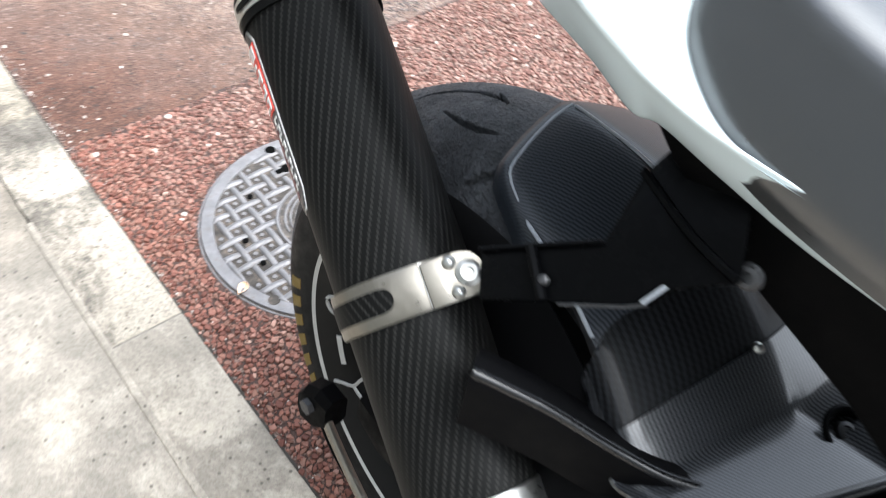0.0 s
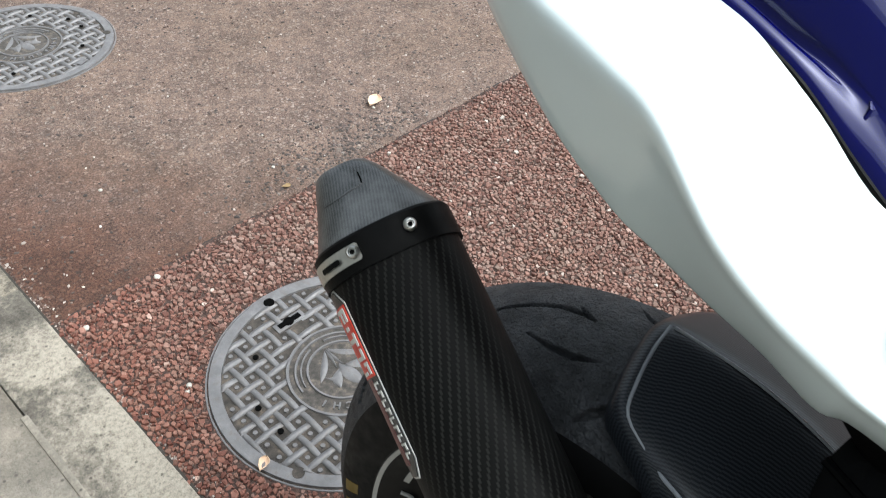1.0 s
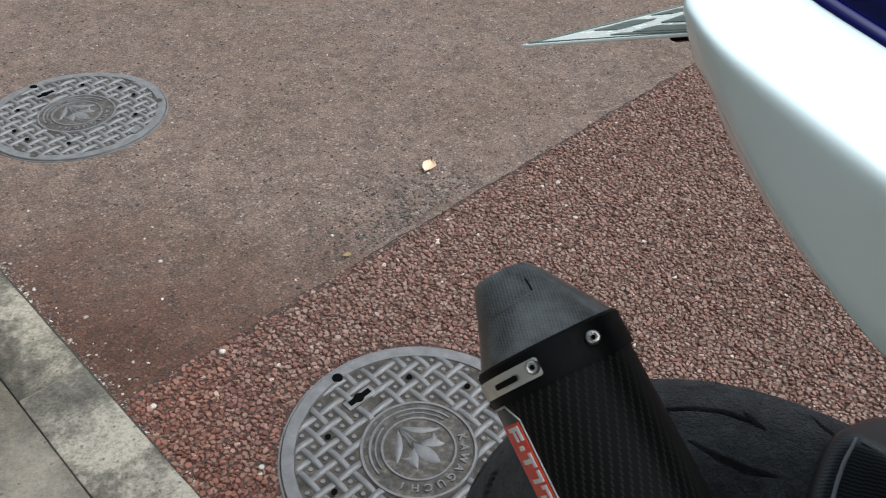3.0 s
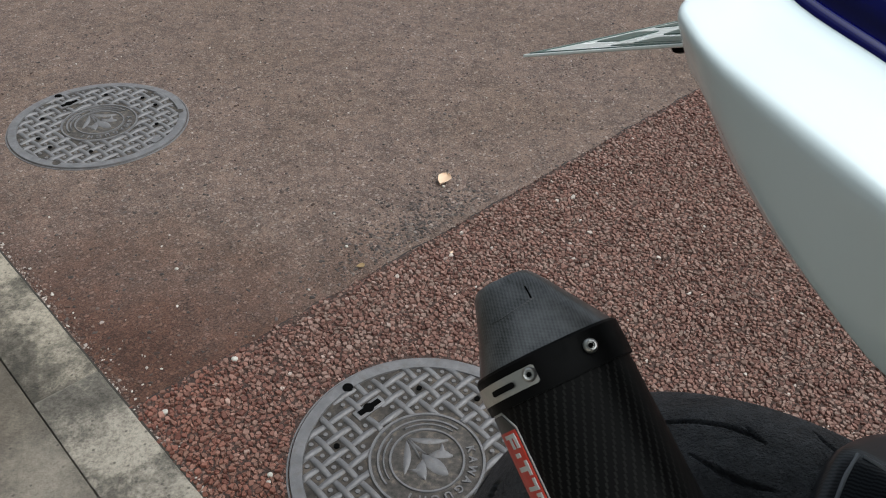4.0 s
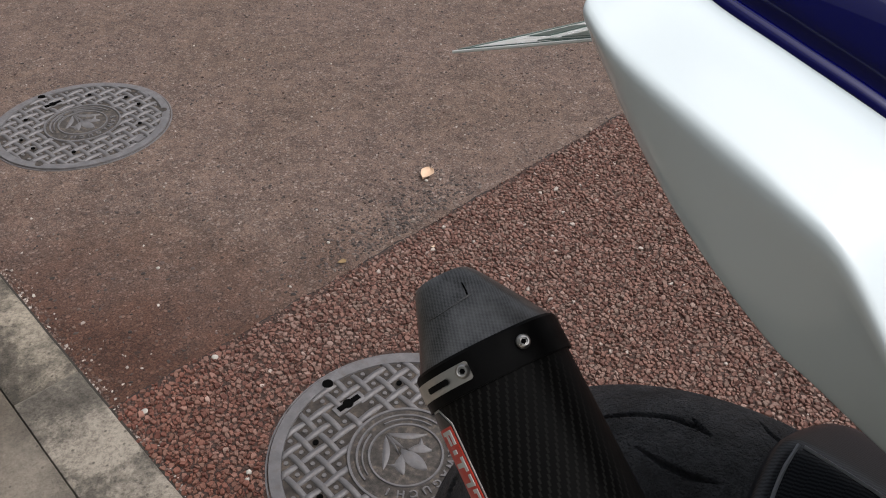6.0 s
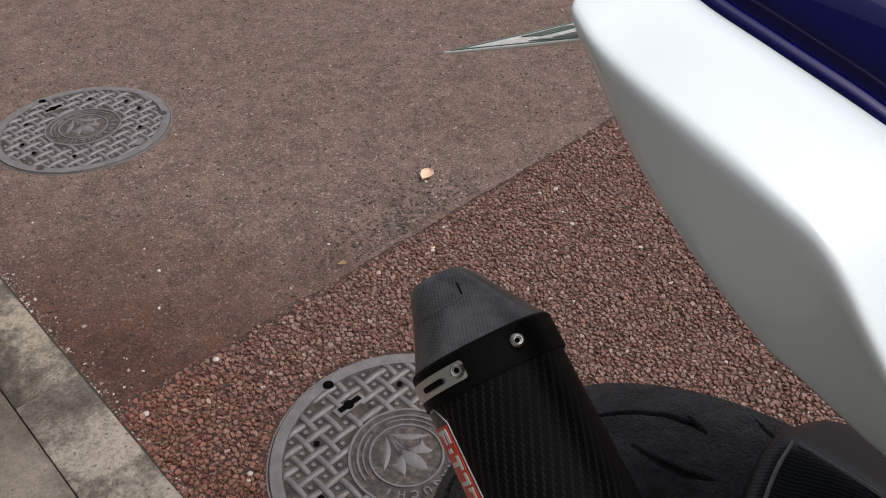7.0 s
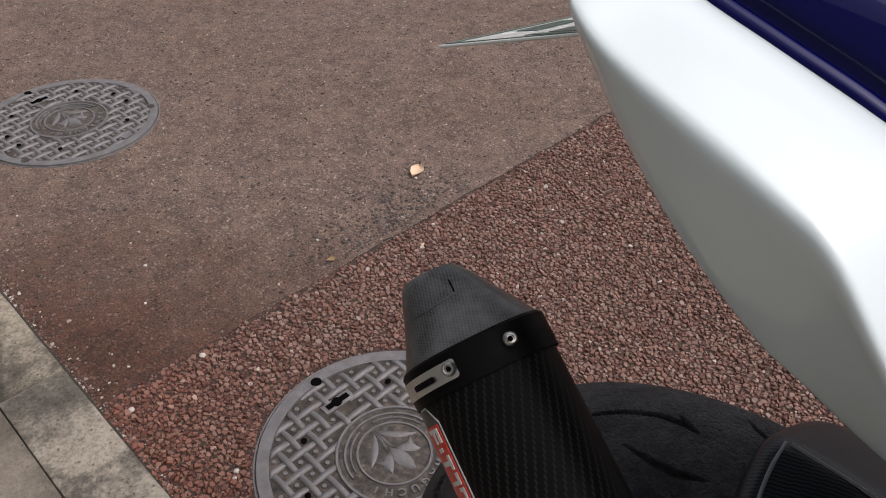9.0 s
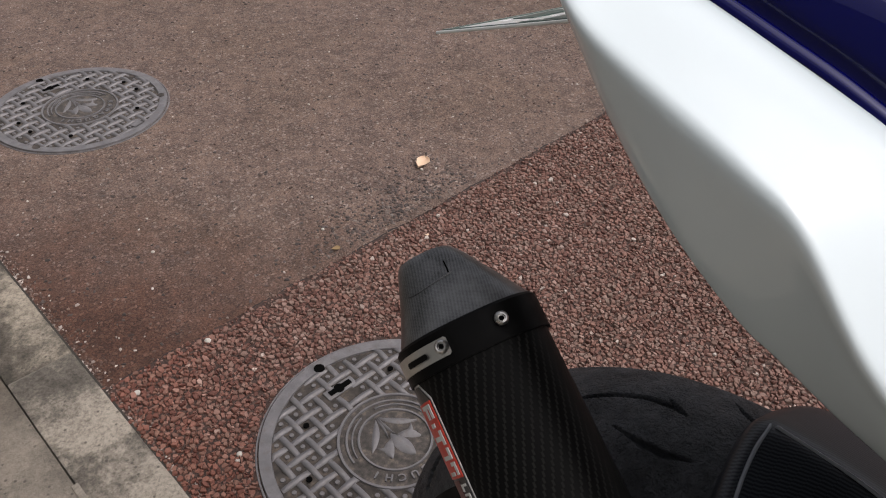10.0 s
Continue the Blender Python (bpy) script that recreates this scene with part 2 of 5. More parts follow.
def carbon_material(name, gloss=0.25, coat=0.6, cu=0.0019, cv=0.005, dark=(0.012, 0.012, 0.013), bright=(0.05, 0.05, 0.052), shine=0.5, scuff=0.0, lit=0.5, haze=0.03, relief=0.25, glint=0.0, turn=4.0):
    m = mat(name, dark, gloss, 0.0, coat, shine)
    m.node_tree.nodes["Principled BSDF"].inputs["Coat Roughness"].default_value = haze
    n = Net(m)
    uv = n.node("ShaderNodeSeparateXYZ")
    n.link(n.coords("UV"), uv.inputs[0])
    a = n.math('DIVIDE', uv.outputs[0], cu)
    b = n.math('DIVIDE', uv.outputs[1], cv)
    s = n.math('MODULO', n.math('ADD', n.math('ADD', n.math('FLOOR', a), n.math('FLOOR', b)), 4000.0), turn)
    warp = n.math('LESS_THAN', s, lit)
    fibre = n.noise(n.coords("UV"), 900, 3)
    big = n.noise(n.coords("Object"), 14, 4)
    f = n.math('MULTIPLY', warp, n.math('MULTIPLY', n.math('ADD', fibre, 0.45), n.math('ADD', big, 0.4)))
    c = n.mix(f, dark, bright)
    if scuff:
        c = n.mix(n.math('MULTIPLY', n.ramp(n.noise(n.coords("Object"), 26, 6, 0.7), [(0.40, 0.0), (0.66, 1.0)]), scuff), c, (0.13, 0.135, 0.14))
    n.colour(c)
    n.rough(n.math('ADD', gloss, n.math('MULTIPLY', warp, 0.14)))
    if glint:
        n.link(n.math('ADD', n.math('MULTIPLY', warp, glint), shine), n.bsdf.inputs["Specular IOR Level"])
    n.bump(warp, 0.0003, relief)
    return m


def paint_material(name, colour, rough=0.12, coat=0.5, shine=0.5, flake=0.0):
    m = mat(name, colour, rough, flake, coat, shine)
    n = Net(m)
    w = n.coords("Object")
    n.rough(n.ramp(n.noise(w, 60, 5), [(0.3, rough * 0.8), (0.75, rough * 1.7)]))
    return m


def metal_material(name, colour, rough, brushed=True):
    m = mat(name, colour, rough, 1.0)
    n = Net(m)
    w = n.coords("Object")
    n.rough(n.ramp(n.noise(w, 180, 5), [(0.3, rough * 0.75), (0.7, rough * 1.35)]))
    n.colour(n.mix(n.ramp(n.noise(w, 45, 5), [(0.4, 0.0), (0.7, 0.5)]), colour, tuple(v * 0.72 for v in colour)))
    return m


def plastic_material(name, colour, rough, shine=0.5):
    m = mat(name, colour, rough, shine=shine)
    n = Net(m)
    w = n.coords("Object")
    n.rough(n.ramp(n.noise(w, 70, 4), [(0.3, rough * 0.8), (0.7, rough * 1.2)]))
    n.bump(n.noise(w, 900, 2), 0.0002, 0.5)
    return m


ASPHALT = asphalt_material()
STONE = stone_material("red_brown_chippings")
STONEPIECE = stone_material("red_brown_chipping", True)
BINDER = binder_material()
GRIT = grit_material()
BARE = bare_stone_material()
SEAMDARK = mat("dark_seam", (0.022, 0.016, 0.014), 0.7)
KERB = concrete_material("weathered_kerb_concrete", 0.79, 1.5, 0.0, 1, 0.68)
KERBWORN = concrete_material("mid_kerb_concrete", 0.86, 1.3, 0.0, 2, 0.72)
KERBPALE = concrete_material("pale_kerb_concrete", 1.47, 0.55, 0.0, 0, 0.73)
PAVE = concrete_material("pale_pavement_concrete", 1.3, 0.55, 0.95, 0, 0.74)
JOINT = plastic_material("dirt_in_joint", (0.045, 0.04, 0.033), 0.95)
MORTAR = concrete_material("sandy_joint_mortar", 0.9, 0.4)
IRON = iron_material()
SILT = dirt_iron_material()
SAND = sand_iron_material()
HOLE = mat("dark_hole", (0.004, 0.004, 0.004), 0.9, shine=0.0)
RUBBER = rubber_material()
SIDEWALL = plastic_material("black_tyre_sidewall", (0.0075, 0.0075, 0.008), 0.6, 0.12)
CARBON = carbon_material("carbon_muffler_sleeve", 0.5, 0.0, 0.0016, 0.0036, (0.0030, 0.0030, 0.0029), (0.020, 0.0195, 0.018), 0.10)
CAPCARBON = carbon_material("worn_carbon_end_cap", 0.36, 0.40, 0.0012, 0.0012, (0.018, 0.0195, 0.0205), (0.055, 0.059, 0.062), 0.3, 0.8, 0.5, 0.16, 0.4, 0.3, 2.0)
# darker copy of the guard's carbon, with the bike's shade in its colour
HUGSHADE = carbon_material("shaded_carbon_shell", 0.45, 0.10, 0.0014, 0.0035, (0.0035, 0.0037, 0.0042), (0.014, 0.015, 0.017), 0.10, 0.0, 1.5, 0.10, 0.4)
# base lifted and blued to carry the sky's sheen
HUGCARBON = carbon_material("sky_sheen_carbon_hugger", 0.36, 0.36, 0.0008, -0.0040, (0.0130, 0.0155, 0.0195), (0.028, 0.033, 0.042), 0.12, 0.0, 1.5, 0.20, 0.3, 0.15)
FLARECARBON = carbon_material("polished_carbon_flare", 0.30, 0.75, 0.0008, -0.0040, (0.010, 0.011, 0.013), (0.034, 0.037, 0.042), 0.25, 0.0, 1.5, 0.12, 0.4, 0.25)
# pale colour for highlights drawn along rounded edges
EDGESHEEN = plastic_material("edge_highlight", (0.30, 0.32, 0.35), 0.30)
LENS = plastic_material("milky_clear_lens", (0.50, 0.50, 0.56), 0.12)
BRACKET = plastic_material("glossy_black_enamel", (0.0016, 0.0017, 0.0020), 0.26, 0.05)
WINGBLACK = plastic_material("polished_black_lacquer", (0.003, 0.0032, 0.0038), 0.26, 0.45)
WHITE = paint_material("white_gloss_paint", (0.73, 0.82, 0.845))
BLUE = paint_material("deep_blue_gloss_paint", (0.0010, 0.0018, 0.060), 0.05, 0.5, 0.15, 0.12)
BLUE.node_tree.nodes["Principled BSDF"].inputs["Coat Tint"].default_value = (0.55, 0.60, 1.0, 1)
BLACK = plastic_material("black_moulded_plastic", (0.0022, 0.0022, 0.0025), 0.55, 0.035)
SATIN = plastic_material("satin_black_band", (0.0025, 0.0025, 0.0025), 0.5, 0.09)
SEAT = plastic_material("dark_grey_seat_vinyl", (0.011, 0.0125, 0.0155), 0.34, 0.9)
SEAT.node_tree.nodes["Principled BSDF"].inputs["Coat Weight"].default_value = 0.9
SEAT.node_tree.nodes["Principled BSDF"].inputs["Coat Roughness"].default_value = 0.22
STEEL = metal_material("brushed_titanium_strap", (0.25, 0.232, 0.20), 0.36)
TABSTEEL = metal_material("bright_pressed_steel", (0.60, 0.585, 0.55), 0.42)
BOLT = metal_material("bright_steel_bolt", (0.55, 0.55, 0.53), 0.32)
DULL = metal_material("dull_zinc_bolt", (0.11, 0.11, 0.115), 0.5)
RIMMETAL = plastic_material("black_wheel_enamel", (0.005, 0.005, 0.0055), 0.4, 0.15)
TAPE = plastic_material("pale_grey_rim_marking", (0.45, 0.45, 0.44), 0.5)
YELLOW = plastic_material("yellow_sidewall_print", (0.16, 0.105, 0.015), 0.7)
RED = plastic_material("red_label_print", (0.65, 0.035, 0.015), 0.35)
LABELWHITE = plastic_material("silver_label_print", (0.62, 0.62, 0.6), 0.35)
LABELBLACK = plastic_material("black_label_ground", (0.015, 0.015, 0.016), 0.35)
LABELMAROON = plastic_material("dark_red_label_band", (0.12, 0.025, 0.025), 0.4)
PLATEWHITE = plastic_material("white_plate_enamel", (0.75, 0.78, 0.76), 0.25)
PLATEGREEN = plastic_material("dark_green_plate_enamel", (0.06, 0.10, 0.085), 0.35)
LEAF = plastic_material("dry_tan_leaf", (0.74, 0.53, 0.37), 0.7)
LEAFDULL = plastic_material("dull_ochre_leaf", (0.28, 0.19, 0.09), 0.8)
PALE = plastic_material("pale_grit", (0.5, 0.47, 0.42), 0.8)


# ---- mesh helpers ----
def link_mesh(name, me, material, parent=None, smooth=True):
    me.materials.append(material)
    if smooth:
        me.shade_smooth()
    ob = new(name, me)
    if parent is not None:
        ob.parent = parent
    return ob


def part(name, bm, material, parent=None, label="", smooth=True, angle=35):
    """Links a bmesh as one mesh object under a thing or part."""
    if smooth:
        for e in bm.edges:
            if len(e.link_faces) == 2 and e.calc_face_angle(0) > radians(angle):
                e.smooth = False
        for f in bm.faces:
            f.smooth = True
    me = bpy.data.meshes.new(name)
    bm.to_mesh(me)
    bm.free()
    me.materials.append(material)
    ob = new(name, me)
    if parent is not None:
        ob.parent = parent
    if label:
        tagged(ob, label)
    return ob


def grid(rows, closed_u=False, closed_v=False, caps=False, uv=True):
    """A bmesh skin over rows of points (lists of equal length), with a UV in metres."""
    bm = bmesh.new()
    n, k = len(rows), len(rows[0])
    v = [[bm.verts.new(p) for p in r] for r in rows]
    us = [[0.0] for _ in rows]
    for i, r in enumerate(rows):
        for j in range(1, k + 1):
            us[i].append(us[i][-1] + (Vector(r[j % k]) - Vector(r[j - 1])).length)
    vs = [0.0]
    for i in range(1, n + 1):
        vs.append(vs[-1] + (Vector(rows[i % n][0]) - Vector(rows[i - 1][0])).length)
    layer = bm.loops.layers.uv.new("uv") if uv else None
    for i in range(n if closed_v else n - 1):
        for j in range(k if closed_u else k - 1):
            i2, j2 = (i + 1) % n, (j + 1) % k
            q = (v[i][j], v[i][j2], v[i2][j2], v[i2][j])
            if len(set(q)) < 4:
                continue
            f = bm.faces.new(q)
            if uv:
                for lp, c in zip(f.loops, ((us[i][j], vs[i]), (us[i][j + 1], vs[i]), (us[i2][j + 1], vs[i + 1]), (us[i2][j], vs[i + 1]))):
                    lp[layer].uv = c
    if caps:
        bm.faces.new(v[0][::-1])
        bm.faces.new(v[-1])
    bmesh.ops.recalc_face_normals(bm, faces=bm.faces)
    return bm


def shell(bm, thick):
    """Gives an open skin a thickness."""
    bmesh.ops.solidify(bm, geom=bm.faces[:], thickness=thick)
    bmesh.ops.recalc_face_normals(bm, faces=bm.faces)
    return bm


def box(bm, size, m=None, bevel=0.0):
    r = bmesh.ops.create_cube(bm, size=1.0, matrix=(m or Matrix()) @ Matrix.Diagonal((*size, 1)))
    if bevel:
        es = list({e for v in r["verts"] for e in v.link_edges})
        bmesh.ops.bevel(bm, geom=es, offset=bevel, segments=2, affect='EDGES', profile=0.5)
    return bm


def cyl(bm, r1, r2, depth, m=None, seg=24):
    return bmesh.ops.create_cone(bm, cap_ends=True, segments=seg, radius1=r1, radius2=r2, depth=depth, matrix=m or Matrix())


def lathe(profile, seg, axis_m=None, closed=False):
    """Turns a profile of (radius, height) about z."""
    rows = []
    for r, h in profile:
        rows.append([(r * math.cos(a), r * math.sin(a), h) for a in (2 * math.pi * i / seg for i in range(seg))])
    bm = grid(rows, closed_u=True, closed_v=closed)
    if axis_m is not None:
        bm.transform(axis_m)
    return bm


def tube(points, radius, seg=10):
    rows = []
    pts = [Vector(p) for p in points]
    up = Vector((0, 0, 1))
    for i, p in enumerate(pts):
        t = (pts[min(i + 1, len(pts) - 1)] - pts[max(i - 1, 0)]).normalized()
        s = t.cross(up)
        s = s.normalized() if s.length > 1e-4 else Vector((1, 0, 0))
        w = s.cross(t)
        rows.append([p + radius * (math.cos(a) * s + math.sin(a) * w) for a in (2 * math.pi * k / seg for k in range(seg))])
    return grid(rows, closed_u=True, caps=True)


def smooth_line(points, n):
    """n points along a smooth curve through the given ones."""
    p = [Vector(q) for q in points]
    p = [2 * p[0] - p[1]] + p + [2 * p[-1] - p[-2]]
    out = []
    for k in range(n):
        u = k / (n - 1) * (len(p) - 3)
        i = min(int(u), len(p) - 4)
        f = u - i
        a, b, c, d = p[i:i + 4]
        out.append(0.5 * (2 * b + (c - a) * f + (2 * a - 5 * b + 4 * c - d) * f * f + (3 * b - a - 3 * c + d) * f ** 3))
    return out


# ---- the ground ----
SEAM_Y, SEAM_Z, KERB_X, KERB_W, KERB_TOP = 0.42, -0.005, -0.308, 0.115, 0.010


def flat_sheet(name, x0, y0, x1, y1, z, material, label, category):
    bm = bmesh.new()
    bm.faces.new([bm.verts.new(p) for p in ((x0, y0, z), (x1, y0, z), (x1, y1, z), (x0, y1, z))])
    return tagged(part(name, bm, material, smooth=False), label, category, kind="structure")


flat_sheet("ground", -300, -300, 300, 300, -0.005, ASPHALT, "worn smooth reddish-brown asphalt road surface", "road")

flat_sheet("pavement", -30, -30, KERB_X - KERB_W - 0.002, 30, 0.0085, PAVE, "pale worn concrete footway slab beside the kerb", "pavement")

# unseen wall, added to cut sky light and darken reflections on this side
wall_bm = bmesh.new()
box(wall_bm, (0.2, 24.0, 4.4), pose(-2.3, 0, 2.2))
tagged(part("light_block_west", wall_bm, plastic_material("grey_light_block", (0.25, 0.262, 0.25), 0.9), smooth=False), "plain grey wall added out of view to dim the footway side", "wall", kind="structure")


def mesh_of(name, v, loops, totals):
    """A flat-shaded mesh out of vertex, corner and face-size arrays."""
    v = v.reshape(-1, 3)
    me = bpy.data.meshes.new(name)
    me.vertices.add(len(v))
    me.vertices.foreach_set("co", v.ravel())
    me.loops.add(loops.size)
    me.loops.foreach_set("vertex_index", loops.ravel().astype(np.int32))
    me.polygons.add(len(totals))
    me.polygons.foreach_set("loop_start", np.concatenate([[0], np.cumsum(totals)[:-1]]).astype(np.int32))
    me.polygons.foreach_set("loop_total", totals.astype(np.int32))
    me.update(calc_edges=True)
    me.shade_flat()
    return me


def chipping_mesh(name, centres, sizes, heights, seed, base=-0.007, chamfer=True):
    """Low broken stones, all in one mesh: a skirt, a shoulder ring, for the larger ones a crown ring, and a top each."""
    rng = np.random.default_rng(seed)
    n, k = len(centres), 6 if chamfer else 5
    ang = rng.uniform(0, 2 * np.pi, (n, 1)) + np.arange(k) * 2 * np.pi / k + rng.uniform(-0.35, 0.35, (n, k))
    rad = sizes[:, None] * rng.uniform(0.68, 1.22, (n, k))
    stretch = rng.uniform(0.55, 1.0, (n, 1))
    turn = rng.uniform(0, np.pi, (n, 1))
    lx, ly = np.cos(ang) * rad, np.sin(ang) * rad * stretch
    ox, oy = lx * np.cos(turn) - ly * np.sin(turn), lx * np.sin(turn) + ly * np.cos(turn)
    tilt = rng.normal(0, 0.14, (n, 2))
    rings = [(1.0, None), (0.93, -0.30), (0.60, 0.0)] if chamfer else [(1.0, None), (0.90, -0.1)]
    m = len(rings)
    v = np.zeros((n, m * k + 1, 3))
    for i, (f, sink) in enumerate(rings):
        wob = rng.uniform(-0.1, 0.1, (2, n, k)) * (sizes[:, None] if i > 1 else 0)
        v[:, i * k:(i + 1) * k, 0] = centres[:, :1] + ox * f + wob[0]
        v[:, i * k:(i + 1) * k, 1] = centres[:, 1:2] + oy * f + wob[1]
        if sink is None:
            v[:, :k, 2] = base
        else:
            v[:, i * k:(i + 1) * k, 2] = heights[:, None] + f * (ox * tilt[:, :1] + oy * tilt[:, 1:]) + (sink + rng.uniform(-0.10, 0.10, (n, k))) * sizes[:, None]
    v[:, m * k, :2] = centres + rng.uniform(-0.2, 0.2, (n, 2)) * sizes[:, None]
    v[:, m * k, 2] = heights + rng.uniform(0.0, 0.10, n) * sizes
    quad = np.array([[i * k + j, i * k + (j + 1) % k, (i + 1) * k + (j + 1) % k, (i + 1) * k + j] for i in range(m - 1) for j in range(k)])
    tri = np.array([[(m - 1) * k + j, (m - 1) * k + (j + 1) % k, m * k] for j in range(k)])
    off = (np.arange(n) * (m * k + 1))[:, None, None]
    loops = np.concatenate([(quad[None] + off).reshape(n, -1), (tri[None] + off).reshape(n, -1)], 1)
    totals = np.tile(np.array([4] * len(quad) + [3] * k), n)
    return mesh_of(name, v, loops, totals)


def scatter(x0, y0, x1, y1, step, seed, jitter=0.45):
    rng = np.random.default_rng(seed)
    nx, ny = int((x1 - x0) / step), int((y1 - y0) / (step * 0.87))
    gx, gy = np.meshgrid(np.arange(nx), np.arange(ny))
    p = np.stack([x0 + (gx + 0.5 * (gy % 2)) * step, y0 + gy * step * 0.87], -1).reshape(-1, 2)
    return p + rng.uniform(-jitter, jitter, p.shape) * step


NEAR_COVER, FAR_COVER, COVER_R = (0.0, 0.0), (0.094, 1.374), 0.2298


def cell_stones(name, x0, y0, x1, y1, step, keep, seed, single, strip):
    """Broken flat stones packed edge to edge, each filling its share of the gaps to its neighbours: pieces of the strip where single, else all in one mesh."""
    rng = np.random.default_rng(seed)
    nx, ny, k = int((x1 - x0) / step), int((y1 - y0) / (step * 0.87)), 6
    gx, gy = np.meshgrid(np.arange(nx), np.arange(ny))
    p = np.stack([x0 + (gx + 0.5 * (gy % 2)) * step, y0 + gy * step * 0.87], -1)
    p = p + rng.uniform(-0.52, 0.52, p.shape) * step
    grow = rng.uniform(0.55, 1.5, (ny, nx))
    ang = rng.uniform(0, 2 * np.pi, (ny, nx, 1)) + np.arange(k) * 2 * np.pi / k + rng.uniform(-0.4, 0.4, (ny, nx, k))
    rad = np.full((ny, nx, k), step * 0.95)
    for dj in range(-3, 4):
        for di in range(-3, 4):
            if not (di or dj):
                continue
            d = np.roll(p, (-dj, -di), (0, 1)) - p
            share = grow / (grow + np.roll(grow, (-dj, -di), (0, 1)))
            far = np.hypot(d[..., 0], d[..., 1])
            c = np.cos(ang - np.arctan2(d[..., 1], d[..., 0])[..., None])
            rad = np.minimum(rad, np.where(c > 0.05, (far * share)[..., None] / np.maximum(c, 0.05), 1.0))
    p, ang, rad = p.reshape(-1, 2), ang.reshape(-1, k), rad.reshape(-1, k) * 0.90
    size = rad.mean(1)
    ok = keep(p, rad.max(1)) & (size > 0.0011)
    p, ang, rad, size = p[ok], ang[ok], rad[ok], size[ok]
    n = len(p)
    ox, oy = np.cos(ang) * rad, np.sin(ang) * rad
    tilt = rng.normal(0, 0.24, (n, 2))
    high = rng.uniform(-0.0040, 0.0014, n) - 0.30 * np.maximum(0, 0.004 - size)
    v = np.zeros((n, 3 * k + 1, 3))
    for i, (f, sink) in enumerate(((1.0, None), (0.97, -0.0012), (0.80, 0.0))):
        v[:, i * k:(i + 1) * k, 0] = p[:, :1] + ox * f
        v[:, i * k:(i + 1) * k, 1] = p[:, 1:2] + oy * f
        if sink is None:
            v[:, :k, 2] = -0.009
        else:
            v[:, i * k:(i + 1) * k, 2] = high[:, None] + f * (ox * tilt[:, :1] + oy * tilt[:, 1:]) + sink + rng.uniform(-0.0003, 0.0003, (n, k))
    v[:, 3 * k, :2] = p
    v[:, 3 * k, 2] = high + rng.uniform(-0.0001, 0.0004, n)
    quad = np.array([[i * k + j, i * k + (j + 1) % k, (i + 1) * k + (j + 1) % k, (i + 1) * k + j] for i in range(2) for j in range(k)])
    tri = np.array([[2 * k + j, 2 * k + (j + 1) % k, 3 * k] for j in range(k)])
    faces = quad.tolist() + tri.tolist()
    alone = single(p)
    for co in v[alone]:
        me = bpy.data.meshes.new("chipping")
        me.from_pydata(co.tolist(), [], faces)
        me.materials.append(STONEPIECE)
        new("chipping", me).parent = strip
    v = v[~alone]
    n = len(v)
    off = (np.arange(n) * (3 * k + 1))[:, None, None]
    loops = np.concatenate([(quad[None] + off).reshape(n, -1), (tri[None] + off).reshape(n, -1)], 1)
    return mesh_of(name, v, loops, np.tile(np.array([4] * len(quad) + [3] * k), n))


def rough_strip():
    strip = flat_sheet("road_strip", KERB_X, -60.0, 60.0, SEAM_Y + 0.003, -0.0044, BINDER, "dark binder bed of the coarse asphalt strip", "road")

    def inside(p, r):
        wave = 0.0025 * np.sin(p[:, 0] * 23) + 0.002 * np.sin(p[:, 0] * 71 + 1) - 0.0025
        ragged = np.where(p[:, 0] < 0.30, 0.010, 0.004) * np.sin(p[:, 0] * 911 + p[:, 1] * 577)
        return (np.hypot(p[:, 0], p[:, 1]) - 0.7 * r > COVER_R) & (p[:, 0] - 0.6 * r > KERB_X) & (p[:, 1] + 0.5 * r < SEAM_Y + wave + ragged)

    me = cell_stones("road_chippings", KERB_X - 0.01, -0.80, 1.75, SEAM_Y + 0.03, 0.0100, inside, 11, lambda p: (p[:, 0] < -0.19) & (p[:, 1] > -0.30) & (p[:, 1] < -0.08), strip)
    me.materials.append(STONE)
    tagged(new("road_chippings", me), "coarse red-brown stone chippings of an open asphalt strip", "road stones", kind="stuff")
    rng = np.random.default_rng(5)
    q = scatter(KERB_X + 0.004, -0.80, 1.75, SEAM_Y + 0.012, 0.0140, 12, 0.5)
    q = q[(np.hypot(q[:, 0], q[:, 1]) > COVER_R + 0.003) & (q[:, 0] > KERB_X + 0.003)]
    small = chipping_mesh("fine_chippings", q, rng.uniform(0.0014, 0.0030, len(q)), rng.uniform(-0.0022, 0.0008, len(q)), 4, chamfer=False)
    small.materials.append(STONE)
    tagged(new("fine_chippings", small), "fine red-brown chips lying among the chippings", "road stones", kind="stuff")


rough_strip()


def seam_line():
    """Thin dark line between the smooth asphalt and the coarse strip."""
    rng = np.random.default_rng(31)
    rows = []
    x = KERB_X + 0.002
    while x < 1.8:
        y = SEAM_Y + 0.004 + 0.0025 * math.sin(x * 23) + 0.002 * math.sin(x * 71 + 1) + rng.uniform(-0.0015, 0.0015)
        w = rng.uniform(0.0008, 0.0036) * (1.0 if x > 0.25 else 0.3)
        rows.append([(x, y - w - 0.003, SEAM_Z - 0.0005), (x, y - 0.4 * w, SEAM_Z + 0.0006), (x, y + 0.5 * w, SEAM_Z + 0.0006), (x, y + w, SEAM_Z - 0.0005)])
        x += rng.uniform(0.006, 0.013)
    ob = part("seam_joint", grid(rows), SEAMDARK)
    tagged(ob, "thin dark seam between two asphalt surfaces", "road joint", kind="structure")


seam_line()


